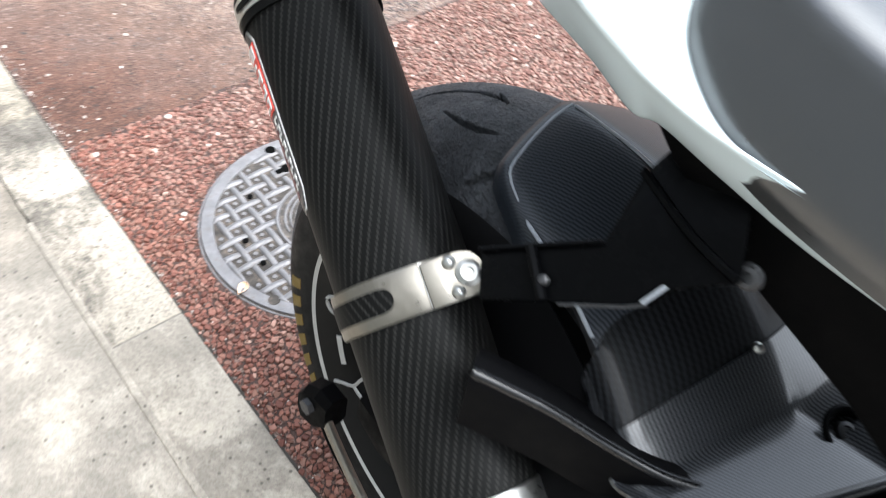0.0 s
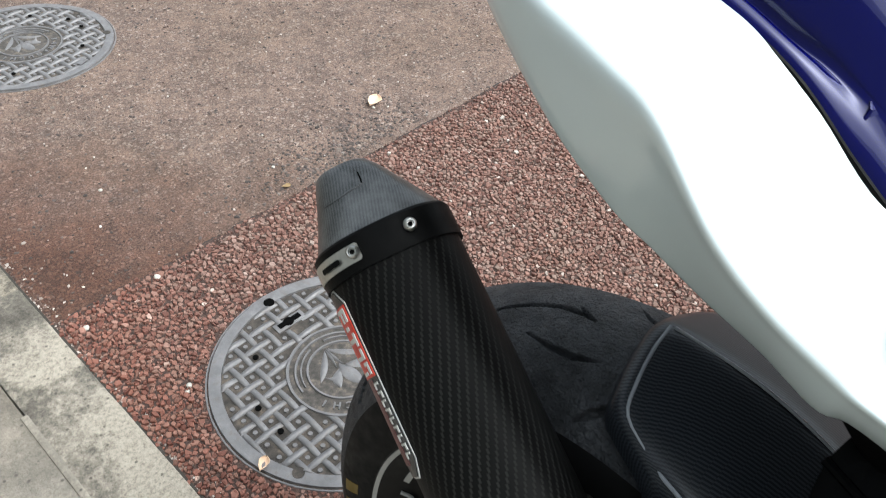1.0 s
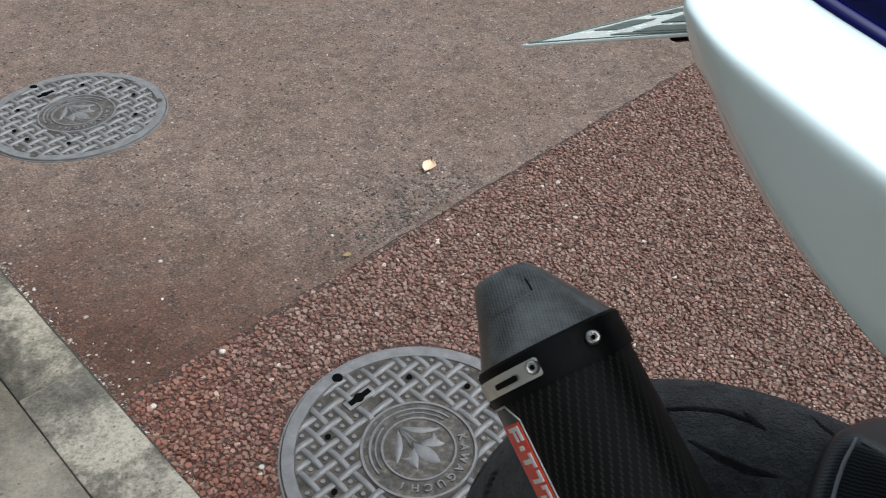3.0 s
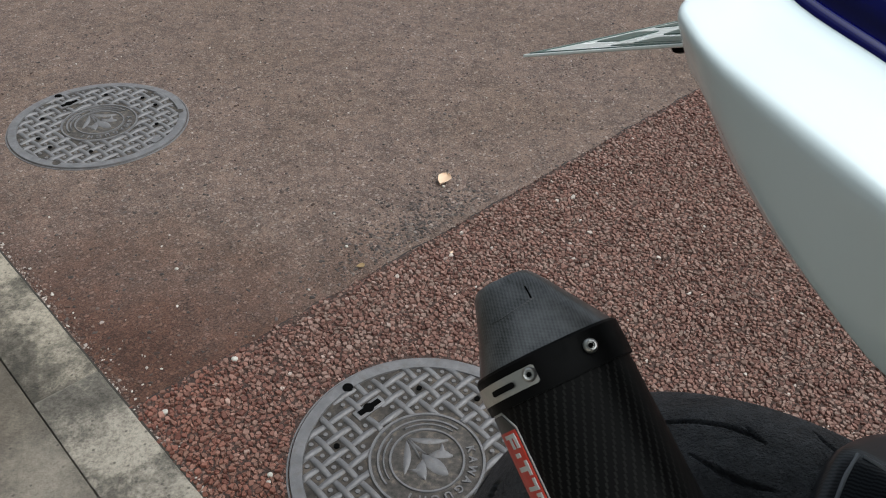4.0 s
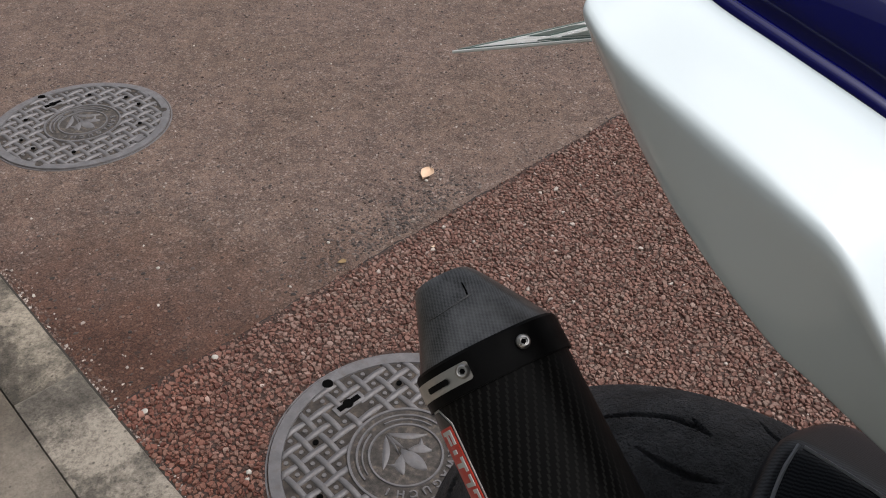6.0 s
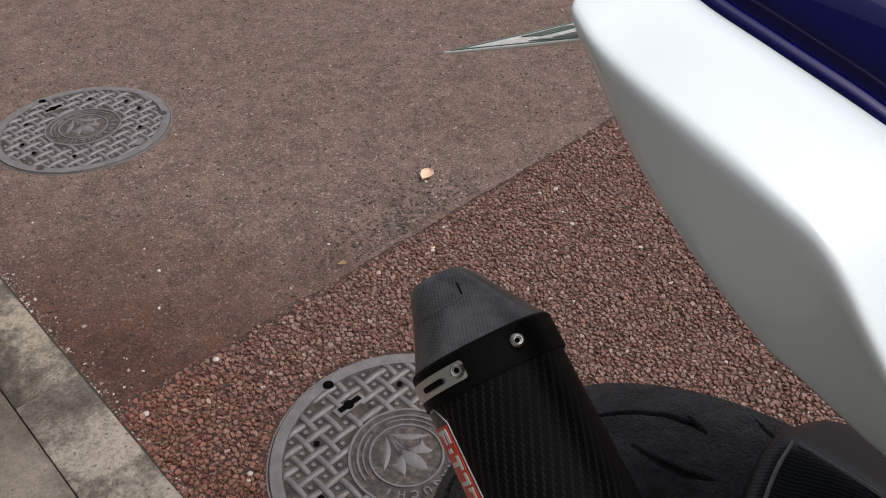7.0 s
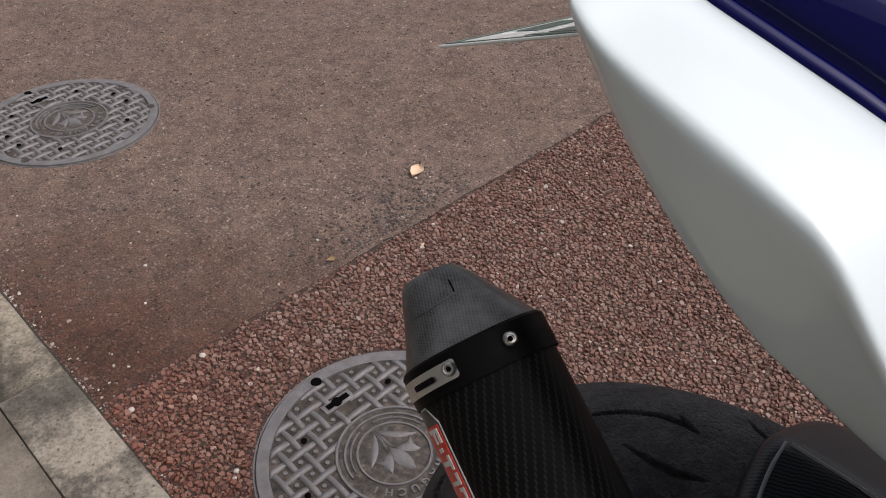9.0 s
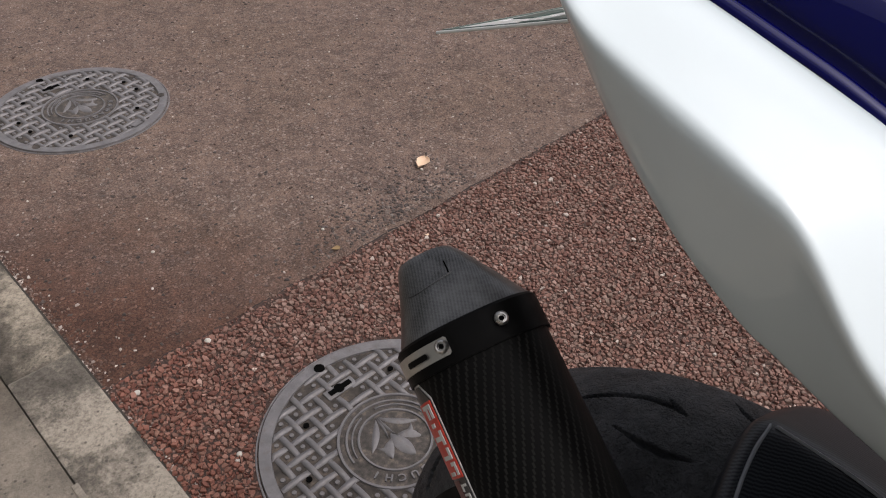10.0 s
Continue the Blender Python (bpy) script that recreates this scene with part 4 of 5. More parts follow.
def hugger():
    """Faceted carbon guard, concentric with the wheel, ridged along its middle; its rear shell overlaps the front one."""
    h = part("rear_hugger", hugger_skin(7.0, -24.0, 0.0, 3.0, 30, True), HUGCARBON, bike, "glossy carbon fibre rear mudguard over the tyre", angle=60)
    # same guard further forward, its carbon coloured as shaded
    part("front_shell", hugger_skin(-21.0, -36.0, 0.0035, 0.0, 20), HUGSHADE, h, "carbon middle shell with the bike's shade put into its colour", angle=60)
    part("flare", hugger_skin(-34.0, -50.0, 0.0010, 6.0, 40), FLARECARBON, h, "glossy carbon front flare", angle=60)
    part("front_lip", tube(hugger_skin(-34.0, -50.0, 0.0010, 6.0, 40, edge=True)[4:], 0.0042, 12), FLARECARBON, h, "rolled front lip", angle=60)
    for side in (-1, 1):
        part("skirt", hugger_skin(-7.0, -58.0, 0.004, 0.0, 30, False, side), BLACK, h, "matt black side skirt", angle=60)
    # thin pale tubes paint the sky highlight on the guard's edges
    def bead(name, pts):
        part(name, tube(smooth_line([Vector((x, r * math.sin(radians(t)), WHEEL_Z + r * math.cos(radians(t)))) for x, r, t in pts], 24), 0.0015, 8), EDGESHEEN, h, "pale strip painted as an edge highlight")

    bead("ridge_edge", [(0.0, 0.3328, 4.4), (0.0, 0.3328, -6.0), (0.0, 0.3328, -14.0), (0.0, 0.3328, -23.0)])
    bead("ridge_edge", [(0.0, 0.3280 + hugger_lift(t), t) for t in (-34.5, -37.0, -40.0, -43.0, -46.0, -49.0)])
    rim_line = ((0.0945, 0.2990), (0.088, 0.3024), (0.081, 0.3058), (0.073, 0.3095), (0.060, 0.3145), (0.045, 0.3196), (0.030, 0.3244), (0.018, 0.3282), (0.0, 0.3322))
    side_line = [(-0.0948 * (1 + 0.648 * (7 - t) / 92), 0.3006, t - hugger_sweep(0.0945) * (1 - 2.2 * (7 - t) / 92) + 2.6 * (7 - t) / 31) for t in (-22.0, -17.0, -12.0, -6.0, 1.0)]
    bead("rear_edge", side_line + [(-a, r - 0.0002, 5.0 - hugger_sweep(a) * 0.98) for a, r in rim_line])
    for x, th, r in ((-0.123, -24.2, 0.262), (-0.016, -34.2, 0.3300)):
        bm = lathe([(0, 0.0022), (0.002, 0.0022), (0.0036, 0.0014), (0.0042, -0.002)], 20, Matrix.Translation((x, r * math.sin(radians(th)), WHEEL_Z + r * math.cos(radians(th)))) @ pose(0, 0, 0, -th, -50 if x < 0 else 15, 0))
        part("hugger_screw", bm, BOLT, h, "bright screw")
    # recessed mounting on the far flank
    d = 0.3335 + hugger_lift(-46.5)
    m = Matrix.Translation((0.008, d * math.sin(radians(-46.5)), WHEEL_Z + d * math.cos(radians(-46.5)))) @ pose(0, 0, 0, 22, -16, 0)
    part("mount_dish", lathe([(0.0185, 0.0015), (0.0165, 0.0034), (0.0140, 0.0028), (0.0105, -0.0035), (0.0, -0.0040)], 36, m), BLACK, h, "dished black mounting recess")
    part("mount_bolt", lathe([(0, 0.001), (0.0032, 0.001), (0.0040, 0.0026), (0.0066, 0.0020), (0.0074, -0.0040)], 24, m), DULL, h, "dull recessed bolt")
    # side wing rolled outwards above the swingarm
    wing = smooth_line([Vector(p) for p in ((-0.206, -0.098, 0.597), (-0.190, -0.117, 0.589), (-0.170, -0.141, 0.578), (-0.142, -0.175, 0.557), (-0.124, -0.203, 0.549), (-0.104, -0.226, 0.545))], 30)
    rows = [smooth_line([p + Vector(d) for d in ((0.030, 0.018, -0.016), (0.016, 0.010, -0.004), (0.005, 0.003, 0.0012), (0.0, 0.0, 0.0), (-0.003, -0.002, -0.004), (-0.003, -0.003, -0.045))], 22) for p in wing]
    guard = part("side_wing", shell(grid(rows), 0.002), BLACK, h, "matt black side wing under the guard", angle=60)
    part("wing_edge", tube([p + Vector((0.001, 0.0, 0.0012)) for p in wing], 0.0038, 12), WINGBLACK, guard, "glossy rolled edge", angle=60)
    # added black sheet, keeps the road from showing under the lip
    part("lip_backing", hugger_skin(-46.0, -58.0, 0.0100, 0.0, 12), BLACK, h, "matt black sheet added behind the front lip", angle=60)
    return h


hugger()


# ---- muffler ----
AX = Vector((0.2, 0.83, 0.52)).normalized()
EX = Vector((0.84, -0.44, 0.37))
EX = (EX - AX * EX.dot(AX)).normalized()
NX = AX.cross(EX) * -1.0
MUF_C = Vector((-0.230, -0.3475, 0.667))
MUF_W, MUF_H = 0.0495, 0.056


def section(scale_w, scale_h, n=72, dx=0.0, power=2.3, grow=0.0):
    out = []
    for i in range(n):
        a = 2 * math.pi * i / n
        c, s2 = math.cos(a), math.sin(a)
        # the inner flank is fuller and squarer than the outer one
        side = power if c < 0 else 2.8
        p = math.copysign(abs(c) ** (2 / side), c) * (MUF_W * scale_w * (1.0 if c < 0 else 1.085) + grow)
        q = math.copysign(abs(s2) ** (2 / power), s2) * (MUF_H * scale_h + grow)
        out.append((p + dx, q))
    return out


def muffler():
    world_m = Matrix((EX, NX, AX)).transposed().to_4x4()
    world_m.translation = MUF_C

    def loft(stations, n=72, thick=0.0, caps=False):
        rows = []
        for a, w, h, dx, g in stations:
            rows.append([(p, q, a) for p, q in section(w, h, n, dx, grow=g)])
        bm = grid(rows, closed_u=True, caps=caps)
        return shell(bm, thick) if thick else bm

    sleeve = part("muffler", loft([(-0.392, 1.0, 1.0, 0, 0), (-0.25, 1, 1, 0, 0), (-0.15, 1, 1, 0, 0), (-0.012, 1, 1, 0, 0)]), CARBON, bike, "carbon fibre exhaust muffler with satin black collar", angle=50)
    sleeve.matrix_local = bike.matrix_world.inverted() @ world_m
    part("collar", loft([(-0.0135, 1, 1, 0, 0.0005), (-0.0135, 1, 1, 0, 0.0026), (0.0105, 1, 1, 0, 0.0026), (0.0125, 1, 1, 0, 0.0012), (0.0125, 0.97, 0.97, 0, 0)]), SATIN, sleeve, "satin black rear collar")
    cap = [(0.0115, 1.010, 1.000, 0.0004, 0), (0.021, 0.910, 0.91, 0.0000, 0), (0.034, 0.780, 0.785, -0.0010, 0), (0.048, 0.642, 0.655, -0.0026, 0), (0.0585, 0.545, 0.56, -0.0038, 0), (0.0650, 0.475, 0.50, -0.0048, 0), (0.0690, 0.420, 0.45, -0.0055, 0), (0.0700, 0.390, 0.42, -0.0055, 0), (0.0690, 0.365, 0.39, -0.0055, 0), (0.050, 0.35, 0.38, -0.005, 0), (0.0, 0.35, 0.38, 0, 0)]
    part("end_cap", loft(cap), CAPCARBON, sleeve, "scuffed grey carbon conical end cap", angle=50)

    def on_cap(phi, a, lift):
        for (a0, w0, h0, d0, _), (a1, w1, h1, d1, _) in zip(cap[:-1], cap[1:]):
            if a0 <= a <= a1:
                t = (a - a0) / (a1 - a0)
                pts = section(w0 + (w1 - w0) * t, h0 + (h1 - h0) * t, 720, d0 + (d1 - d0) * t, grow=lift)
                p, q = pts[int(phi * 2) % 720]
                return (p, q, a + lift * 0.6)

    def cap_line(name, pts, width, material):
        rows = [[on_cap(ph - width, a - 0.0003, 0.0003), on_cap(ph, a, 0.0006), on_cap(ph + width, a + 0.0003, 0.0003)] for ph, a in pts]
        part(name, shell(grid(rows), 0.0004), material, sleeve)

    cap_line("cap_crease", [(126, 0.0423), (116, 0.0420), (106, 0.0424), (96, 0.0434), (87, 0.0446), (79.5, 0.0458)], 1.8, CAPCARBON)
    cap_line("cap_nick", [(81, 0.0464), (79.5, 0.0495), (78, 0.0530), (76.6, 0.0562)], 0.8, HOLE)
    bm = lathe([(0.0145, 0.050), (0.016, 0.051), (0.016, -0.05), (0.0145, -0.05)], 40, pose(-0.006, 0, 0), closed=True)
    part("outlet_tube", bm, HOLE, sleeve, "black outlet tube")
    part("front_cap", loft([(-0.455, 0.55, 0.55, 0, 0), (-0.405, 1.0, 1.0, 0, 0.002), (-0.384, 1.0, 1.0, 0, 0.002), (-0.384, 0.99, 0.99, 0, 0)]), BOLT, sleeve, "bare metal front end cap")
    # rivets on the collar
    for p0, q0, tilt in ((-0.017, 0.0575, -9), (0.026, 0.0572, 14)):
        bm = lathe([(0.0, 0.0005), (0.0022, 0.0005), (0.0024, 0.0024), (0.0033, 0.0026), (0.0046, 0.0012), (0.0049, -0.0006)], 24, pose(p0, q0 + 0.0016, 0, -90, 0, 0) @ pose(0, 0, 0, 0, tilt, 0))
        rivet = part("rivet", bm, BOLT, sleeve, "bright steel button screw")
        bm = bmesh.new()
        cyl(bm, 0.0019, 0.0019, 0.0010, pose(p0, q0 + 0.0016, 0, -90, 0, 0) @ pose(0, 0, 0, 0, tilt, 0) @ pose(0, 0, 0.0007), 6)
        part("socket", bm, HOLE, sleeve)

    def on_skin(u, a, lift):
        """u: metres along the section from its top middle towards the outside (-) or inside (+)."""
        n = 720
        pts = section(1, 1, n, grow=lift)
        i = n // 4
        walked, step = 0.0, (1 if u < 0 else -1)
        while True:
            j = (i + step) % n
            way = math.hypot(pts[j][0] - pts[i][0], pts[j][1] - pts[i][1])
            if walked + way >= abs(u):
                f = (abs(u) - walked) / max(way, 1e-9)
                return (pts[i][0] + (pts[j][0] - pts[i][0]) * f, pts[i][1] + (pts[j][1] - pts[i][1]) * f, a)
            walked += way
            i = j

    def patch(name, outline, lift, material, label="", hole=None):
        """A thin plate wrapped on the sleeve: outline rows of (u0, u1, a)."""
        rows = [[on_skin(u0 + (u1 - u0) * t / 10, a, lift) for t in range(11)] for u0, u1, a in outline]
        return part(name, shell(grid(rows), 0.0006), material, sleeve, label, angle=60)

    def arc_of(p):
        """The way along the section from its top middle out to p on the outer side."""
        n = 1440
        pts = section(1, 1, n)
        i, walked = n // 4, 0.0
        while pts[i][0] > p:
            walked += math.hypot(pts[i + 1][0] - pts[i][0], pts[i + 1][1] - pts[i][1])
            i += 1
        return walked

    # steel tab under the first rivet, with its slot
    u0, u1 = arc_of(-0.0120), arc_of(-0.046) + 0.022
    rows = [[on_skin(-(u0 + d + (u1 - u0 - d) * t / 20), a, 0.0034) for t in range(21)] for a, d in ((-0.0068, 0.0015), (-0.0056, 0.0), (0.0044, 0.0), (0.0056, 0.0015))]
    part("tab", shell(grid(rows), 0.0012), TABSTEEL, sleeve, "slotted bright metal tab", angle=60)
    c = arc_of(-0.0275)
    patch("tab_slot", [(-c - 0.0205, -c - 0.0020, -0.0032), (-c - 0.0215, -c - 0.0008, -0.0022), (-c - 0.0215, -c - 0.0008, -0.0002), (-c - 0.0205, -c - 0.0020, 0.0008)], 0.0050, SATIN)
    # label plate on the outer flank
    u = arc_of(-0.0385)

    def lab(name, d0, d1, a0, a1, lift, material, label=""):
        patch(name, [(-u - d1, -u - d0, a0), (-u - d1, -u - d0, (a0 + a1) / 2), (-u - d1, -u - d0, a1)], lift, material, label)

    patch("label_border", [(-u - 0.034, -u - 0.010, -0.0135), (-u - 0.034, -u, -0.0255), (-u - 0.034, -u, -0.141), (-u - 0.034, -u - 0.007, -0.155)], 0.0007, LABELWHITE, "silver bordered maker's label")
    patch("label_ground", [(-u - 0.033, -u - 0.0112, -0.0150), (-u - 0.033, -u - 0.0014, -0.0265), (-u - 0.033, -u - 0.0014, -0.140), (-u - 0.033, -u - 0.0082, -0.1535)], 0.0015, LABELBLACK)
    lab("label_red", 0.0022, 0.030, -0.0265, -0.0800, 0.0022, RED, "red label panel")
    for a, bars in ((-0.0285, ((0.0048, 0.019, 0, 0.0028), (0.0048, 0.0080, 0.0028, 0.0100), (0.0110, 0.0140, 0.0028, 0.0100))), (-0.0415, ((0.0090, 0.0150, 0, 0.0030),)),
                    (-0.0470, ((0.0048, 0.0080, 0, 0.0100), (0.0080, 0.0195, 0.0036, 0.0068))), (-0.0590, ((0.0048, 0.0080, 0, 0.0080), (0.0080, 0.0190, 0.0052, 0.0080))),
                    (-0.0690, ((0.0048, 0.0110, 0, 0.0026), (0.0048, 0.0075, 0.0026, 0.0090), (0.0110, 0.0190, 0.0064, 0.0090)))):
        for d0, d1, a0, a1 in bars:
            lab("label_stroke", d0, d1, a - a0, a - a1, 0.0029, LABELWHITE)
    lab("label_band", 0.0120, 0.024, -0.0815, -0.1450, 0.0022, LABELMAROON, "dark red label band")
    for i in range(9):
        a = -0.0845 - i * 0.0064
        lab("label_stroke", 0.0035, 0.0105, a, a - 0.0016, 0.0024, LABELWHITE)
        lab("label_stroke", 0.0035 if i % 2 else 0.0085, 0.0058 if i % 2 else 0.0105, a - 0.0016, a - 0.0048, 0.0024, LABELWHITE)
    return sleeve, loft, on_skin, patch


sleeve, loft_sleeve, on_skin, patch = muffler()


def muffler_strap():
    a0, a1 = -0.2545, -0.2215
    bm = loft_sleeve([(a0, 1, 1, 0, 0.0006), (a0, 1, 1, 0, 0.003), (a0 + 0.002, 1, 1, 0, 0.0038), (a1 - 0.002, 1, 1, 0, 0.0038), (a1, 1, 1, 0, 0.003), (a1, 1, 1, 0, 0.0006)])
    part("strap", bm, STEEL, sleeve, "brushed metal clamp strap with a long slot")
    am = (a0 + a1) / 2
    patch("strap_slot", [(-0.085, -0.0080 + 0.0085 * math.cos(math.asin(k / 8)), am + 0.0085 * k / 8) for k in range(-8, 9)], 0.0044, CARBON)
    # the pressed step and the rounded lug that carries the bolt
    patch("strap_step", [(0.0235, 0.0265, a0 + 0.001), (0.0235, 0.0265, a1 - 0.001)], 0.0052, BOLT)
    lug = bmesh.new()
    m = Matrix.Translation((0.0495, 0.0550, am - 0.001)) @ pose(0, 0, 0, -90, 0, 0) @ pose(0, 0, 0, 0, 12, 0)
    cyl(lug, 0.0162, 0.0158, 0.0034, m, 40)
    box(lug, (0.027, 0.0322, 0.0033), m @ pose(-0.0125, 0, 0), 0.0010)
    part("strap_lug", lug, STEEL, sleeve)
    bm = lathe([(0, 0.0012), (0.0030, 0.0012), (0.0036, 0.0034), (0.0058, 0.0036), (0.0072, 0.0022), (0.0088, 0.0016), (0.0094, 0.0)], 32, m @ pose(0.004, 0, 0.0012))
    part("strap_bolt", bm, BOLT, sleeve, "bright steel strap bolt and washer")
    for v in (-0.0105, 0.0105):
        bm = bmesh.new()
        bmesh.ops.create_uvsphere(bm, u_segments=18, v_segments=10, radius=0.0050, matrix=m @ pose(-0.0065, v, 0.0016))
        part("strap_rivet", bm, BOLT, sleeve)


muffler_strap()


def slab(points, thick, bevel=0.0012):
    """A flat plate over an outline of roughly coplanar points, given a thickness and broken edges."""
    bm = bmesh.new()
    f = bm.faces.new([bm.verts.new(p) for p in points])
    f.normal_update()
    n = f.normal.copy()
    r = bmesh.ops.extrude_face_region(bm, geom=[f])
    bmesh.ops.translate(bm, verts=[v for v in r["geom"] if isinstance(v, bmesh.types.BMVert)], vec=n * thick)
    bmesh.ops.recalc_face_normals(bm, faces=bm.faces)
    bmesh.ops.bevel(bm, geom=bm.edges[:], offset=bevel, segments=2, affect='EDGES', profile=0.5)
    return bm


def hanger():
    """The plate that hangs the muffler's strap from the subframe."""
    o, ex, ey = Vector((-0.1365, -0.100, 0.678)), Vector((0.56, -0.17, 0.81)).normalized(), Vector((-0.20, -0.98, 0.0)).normalized()
    ey = (ey - ex * ey.dot(ex)).normalized()
    ez = ex.cross(ey)
    if ez.x > 0:
        ez = -ez

    def at(u, v, w=0.0):
        return o + ex * u + ey * v + ez * w

    def flat(p, w=0.0):
        d = Vector(p) - o
        return at(d.dot(ex), d.dot(ey), w)

    A, A2, B, C, D, E = (-0.161, -0.046, 0.632), (-0.170, -0.068, 0.610), (-0.155, -0.073, 0.657), (-0.136, -0.109, 0.679), (-0.105, -0.103, 0.711), (-0.098, -0.106, 0.732)
    F, G, TR, TL, S = (-0.103, -0.160, 0.735), (-0.119, -0.183, 0.702), (-0.133, -0.158, 0.683), (-0.149, -0.152, 0.676), (-0.163, -0.103, 0.640)
    body = part("hanger_plate", slab([flat(p) for p in (A, B, C, D, E, F, G, TR, TL, S, A2)], 0.004), BRACKET, bike, "glossy black muffler hanger plate", angle=40)
    # raised webs round a sunken pocket
    for name, pts, r in (("web", (B, S), 0.0036), ("web", (D, (-0.110, -0.150, 0.700), G), 0.0028), ("web", (A, B, C), 0.0016)):
        part(name, tube(smooth_line([flat(p, 0.0020) for p in pts], 10), r, 8), BRACKET, body)
    part("lower_edge_line", tube([flat(p, 0.0015) for p in ((-0.162, -0.112, 0.645), (-0.154, -0.142, 0.668), TL)], 0.0009, 6), DULL, body, "thin dull metal lower edge")
    # pale tab paints the highlight where the edge ends
    part("edge_tab", slab([flat(p, 0.0035) for p in (TL, TR, (-0.134, -0.1555, 0.683), (-0.150, -0.1495, 0.676))], 0.0012, 0.0003), EDGESHEEN, body, "pale painted highlight at the end of the plate's edge")
    m = Matrix.Translation(flat((-0.158, -0.096, 0.648), 0.004)) @ ez.to_track_quat('Z', 'Y').to_matrix().to_4x4()
    part("hanger_screw", lathe([(0, 0.0015), (0.0022, 0.0015), (0.0030, 0.0008), (0.0034, -0.002)], 16, m), DULL, body)


hanger()


# ---- tail ----
def edge_out(c, b):
    """The side panel's lower edge: out from the returned lip b until the side under the crease c stands nearly upright."""
    slope = 0.65
    out = max(0.0, (c.x - b.x - 0.04 * (c.z - b.z)) / (1 - 0.04 * slope)) * 0.66 * min(1.0, max(0.0, (0.188 - b.y) / 0.035)) * min(1.0, max(0.05, (b.y + 0.06) / 0.15))
    return b + Vector((out, -out * (b.y + 0.05) / 0.345, out * slope))


def tail_half(side):
    """Stations from rear to front: (y, crease x, z, lower edge x, z, upper edge x, z)."""
    st = [(0.185, 0.100, 0.929, 0.085, 0.905, 0.055, 0.948), (0.1835, 0.1425, 0.926, 0.106, 0.885, 0.065, 0.948), (0.173, 0.153, 0.920, 0.112, 0.874, 0.080, 0.942), (0.148, 0.159, 0.911, 0.118, 0.850, 0.088, 0.930), (0.100, 0.166, 0.899, 0.120, 0.815, 0.090, 0.918), (0.050, 0.174, 0.887, 0.117, 0.786, 0.090, 0.905),
          (0.022, 0.176, 0.876, 0.115, 0.776, 0.090, 0.896), (-0.016, 0.168, 0.835, 0.114, 0.763, 0.090, 0.876), (-0.050, 0.155, 0.806, 0.116, 0.755, 0.090, 0.852), (-0.085, 0.146, 0.788, 0.119, 0.745, 0.088, 0.833), (-0.102, 0.143, 0.781, 0.115, 0.746, 0.102, 0.792), (-0.140, 0.136, 0.772, 0.112, 0.739, 0.119, 0.766), (-0.200, 0.131, 0.771, 0.109, 0.731, 0.119, 0.759), (-0.300, 0.130, 0.771, 0.109, 0.731, 0.119, 0.759), (-0.420, 0.128, 0.771, 0.107, 0.731, 0.117, 0.759)]
    cols = []
    for k in (1, 3, 5):
        cols.append(smooth_line([Vector((s[k], s[0], s[k + 1])) for s in st], 70))
    rows = []
    for c, b, u in zip(*cols):
        # returned lower edge, upright side, rounded crease, upper face
        e = edge_out(c, b)
        k = min(1.0, max(0.0, (c.y + 0.01) / 0.09))
        low, high = e.lerp(c, 0.80 - 0.14 * k) + Vector((0.001, 0, 0)), c.lerp(u, 0.16 + 0.07 * k) + Vector((0, 0, 0.002))
        c = c.lerp((low + high) / 2, 0.10 + 0.10 * k)
        ctrl = [b + Vector((-0.020, 0, 0.004)), b + Vector((-0.010, 0, 0.001)), e.lerp(b, 0.4) + Vector((-0.008, 0, 0)), e + Vector((-0.0035, 0, 0.0005)), e.lerp(c, 0.06), e.lerp(c, 0.45 - 0.15 * k) + Vector((0.002, 0, 0)), low, c, high, c.lerp(u, 0.62) + Vector((0, 0, 0.006 * min(1.0, max(0.0, (c.y + 0.17) / 0.09)))), u, u + Vector((-0.012, 0, -0.010))]
        row = smooth_line(ctrl, 44)
        rows.append([(side * p.x, p.y, p.z) for p in row])
    return grid(rows)


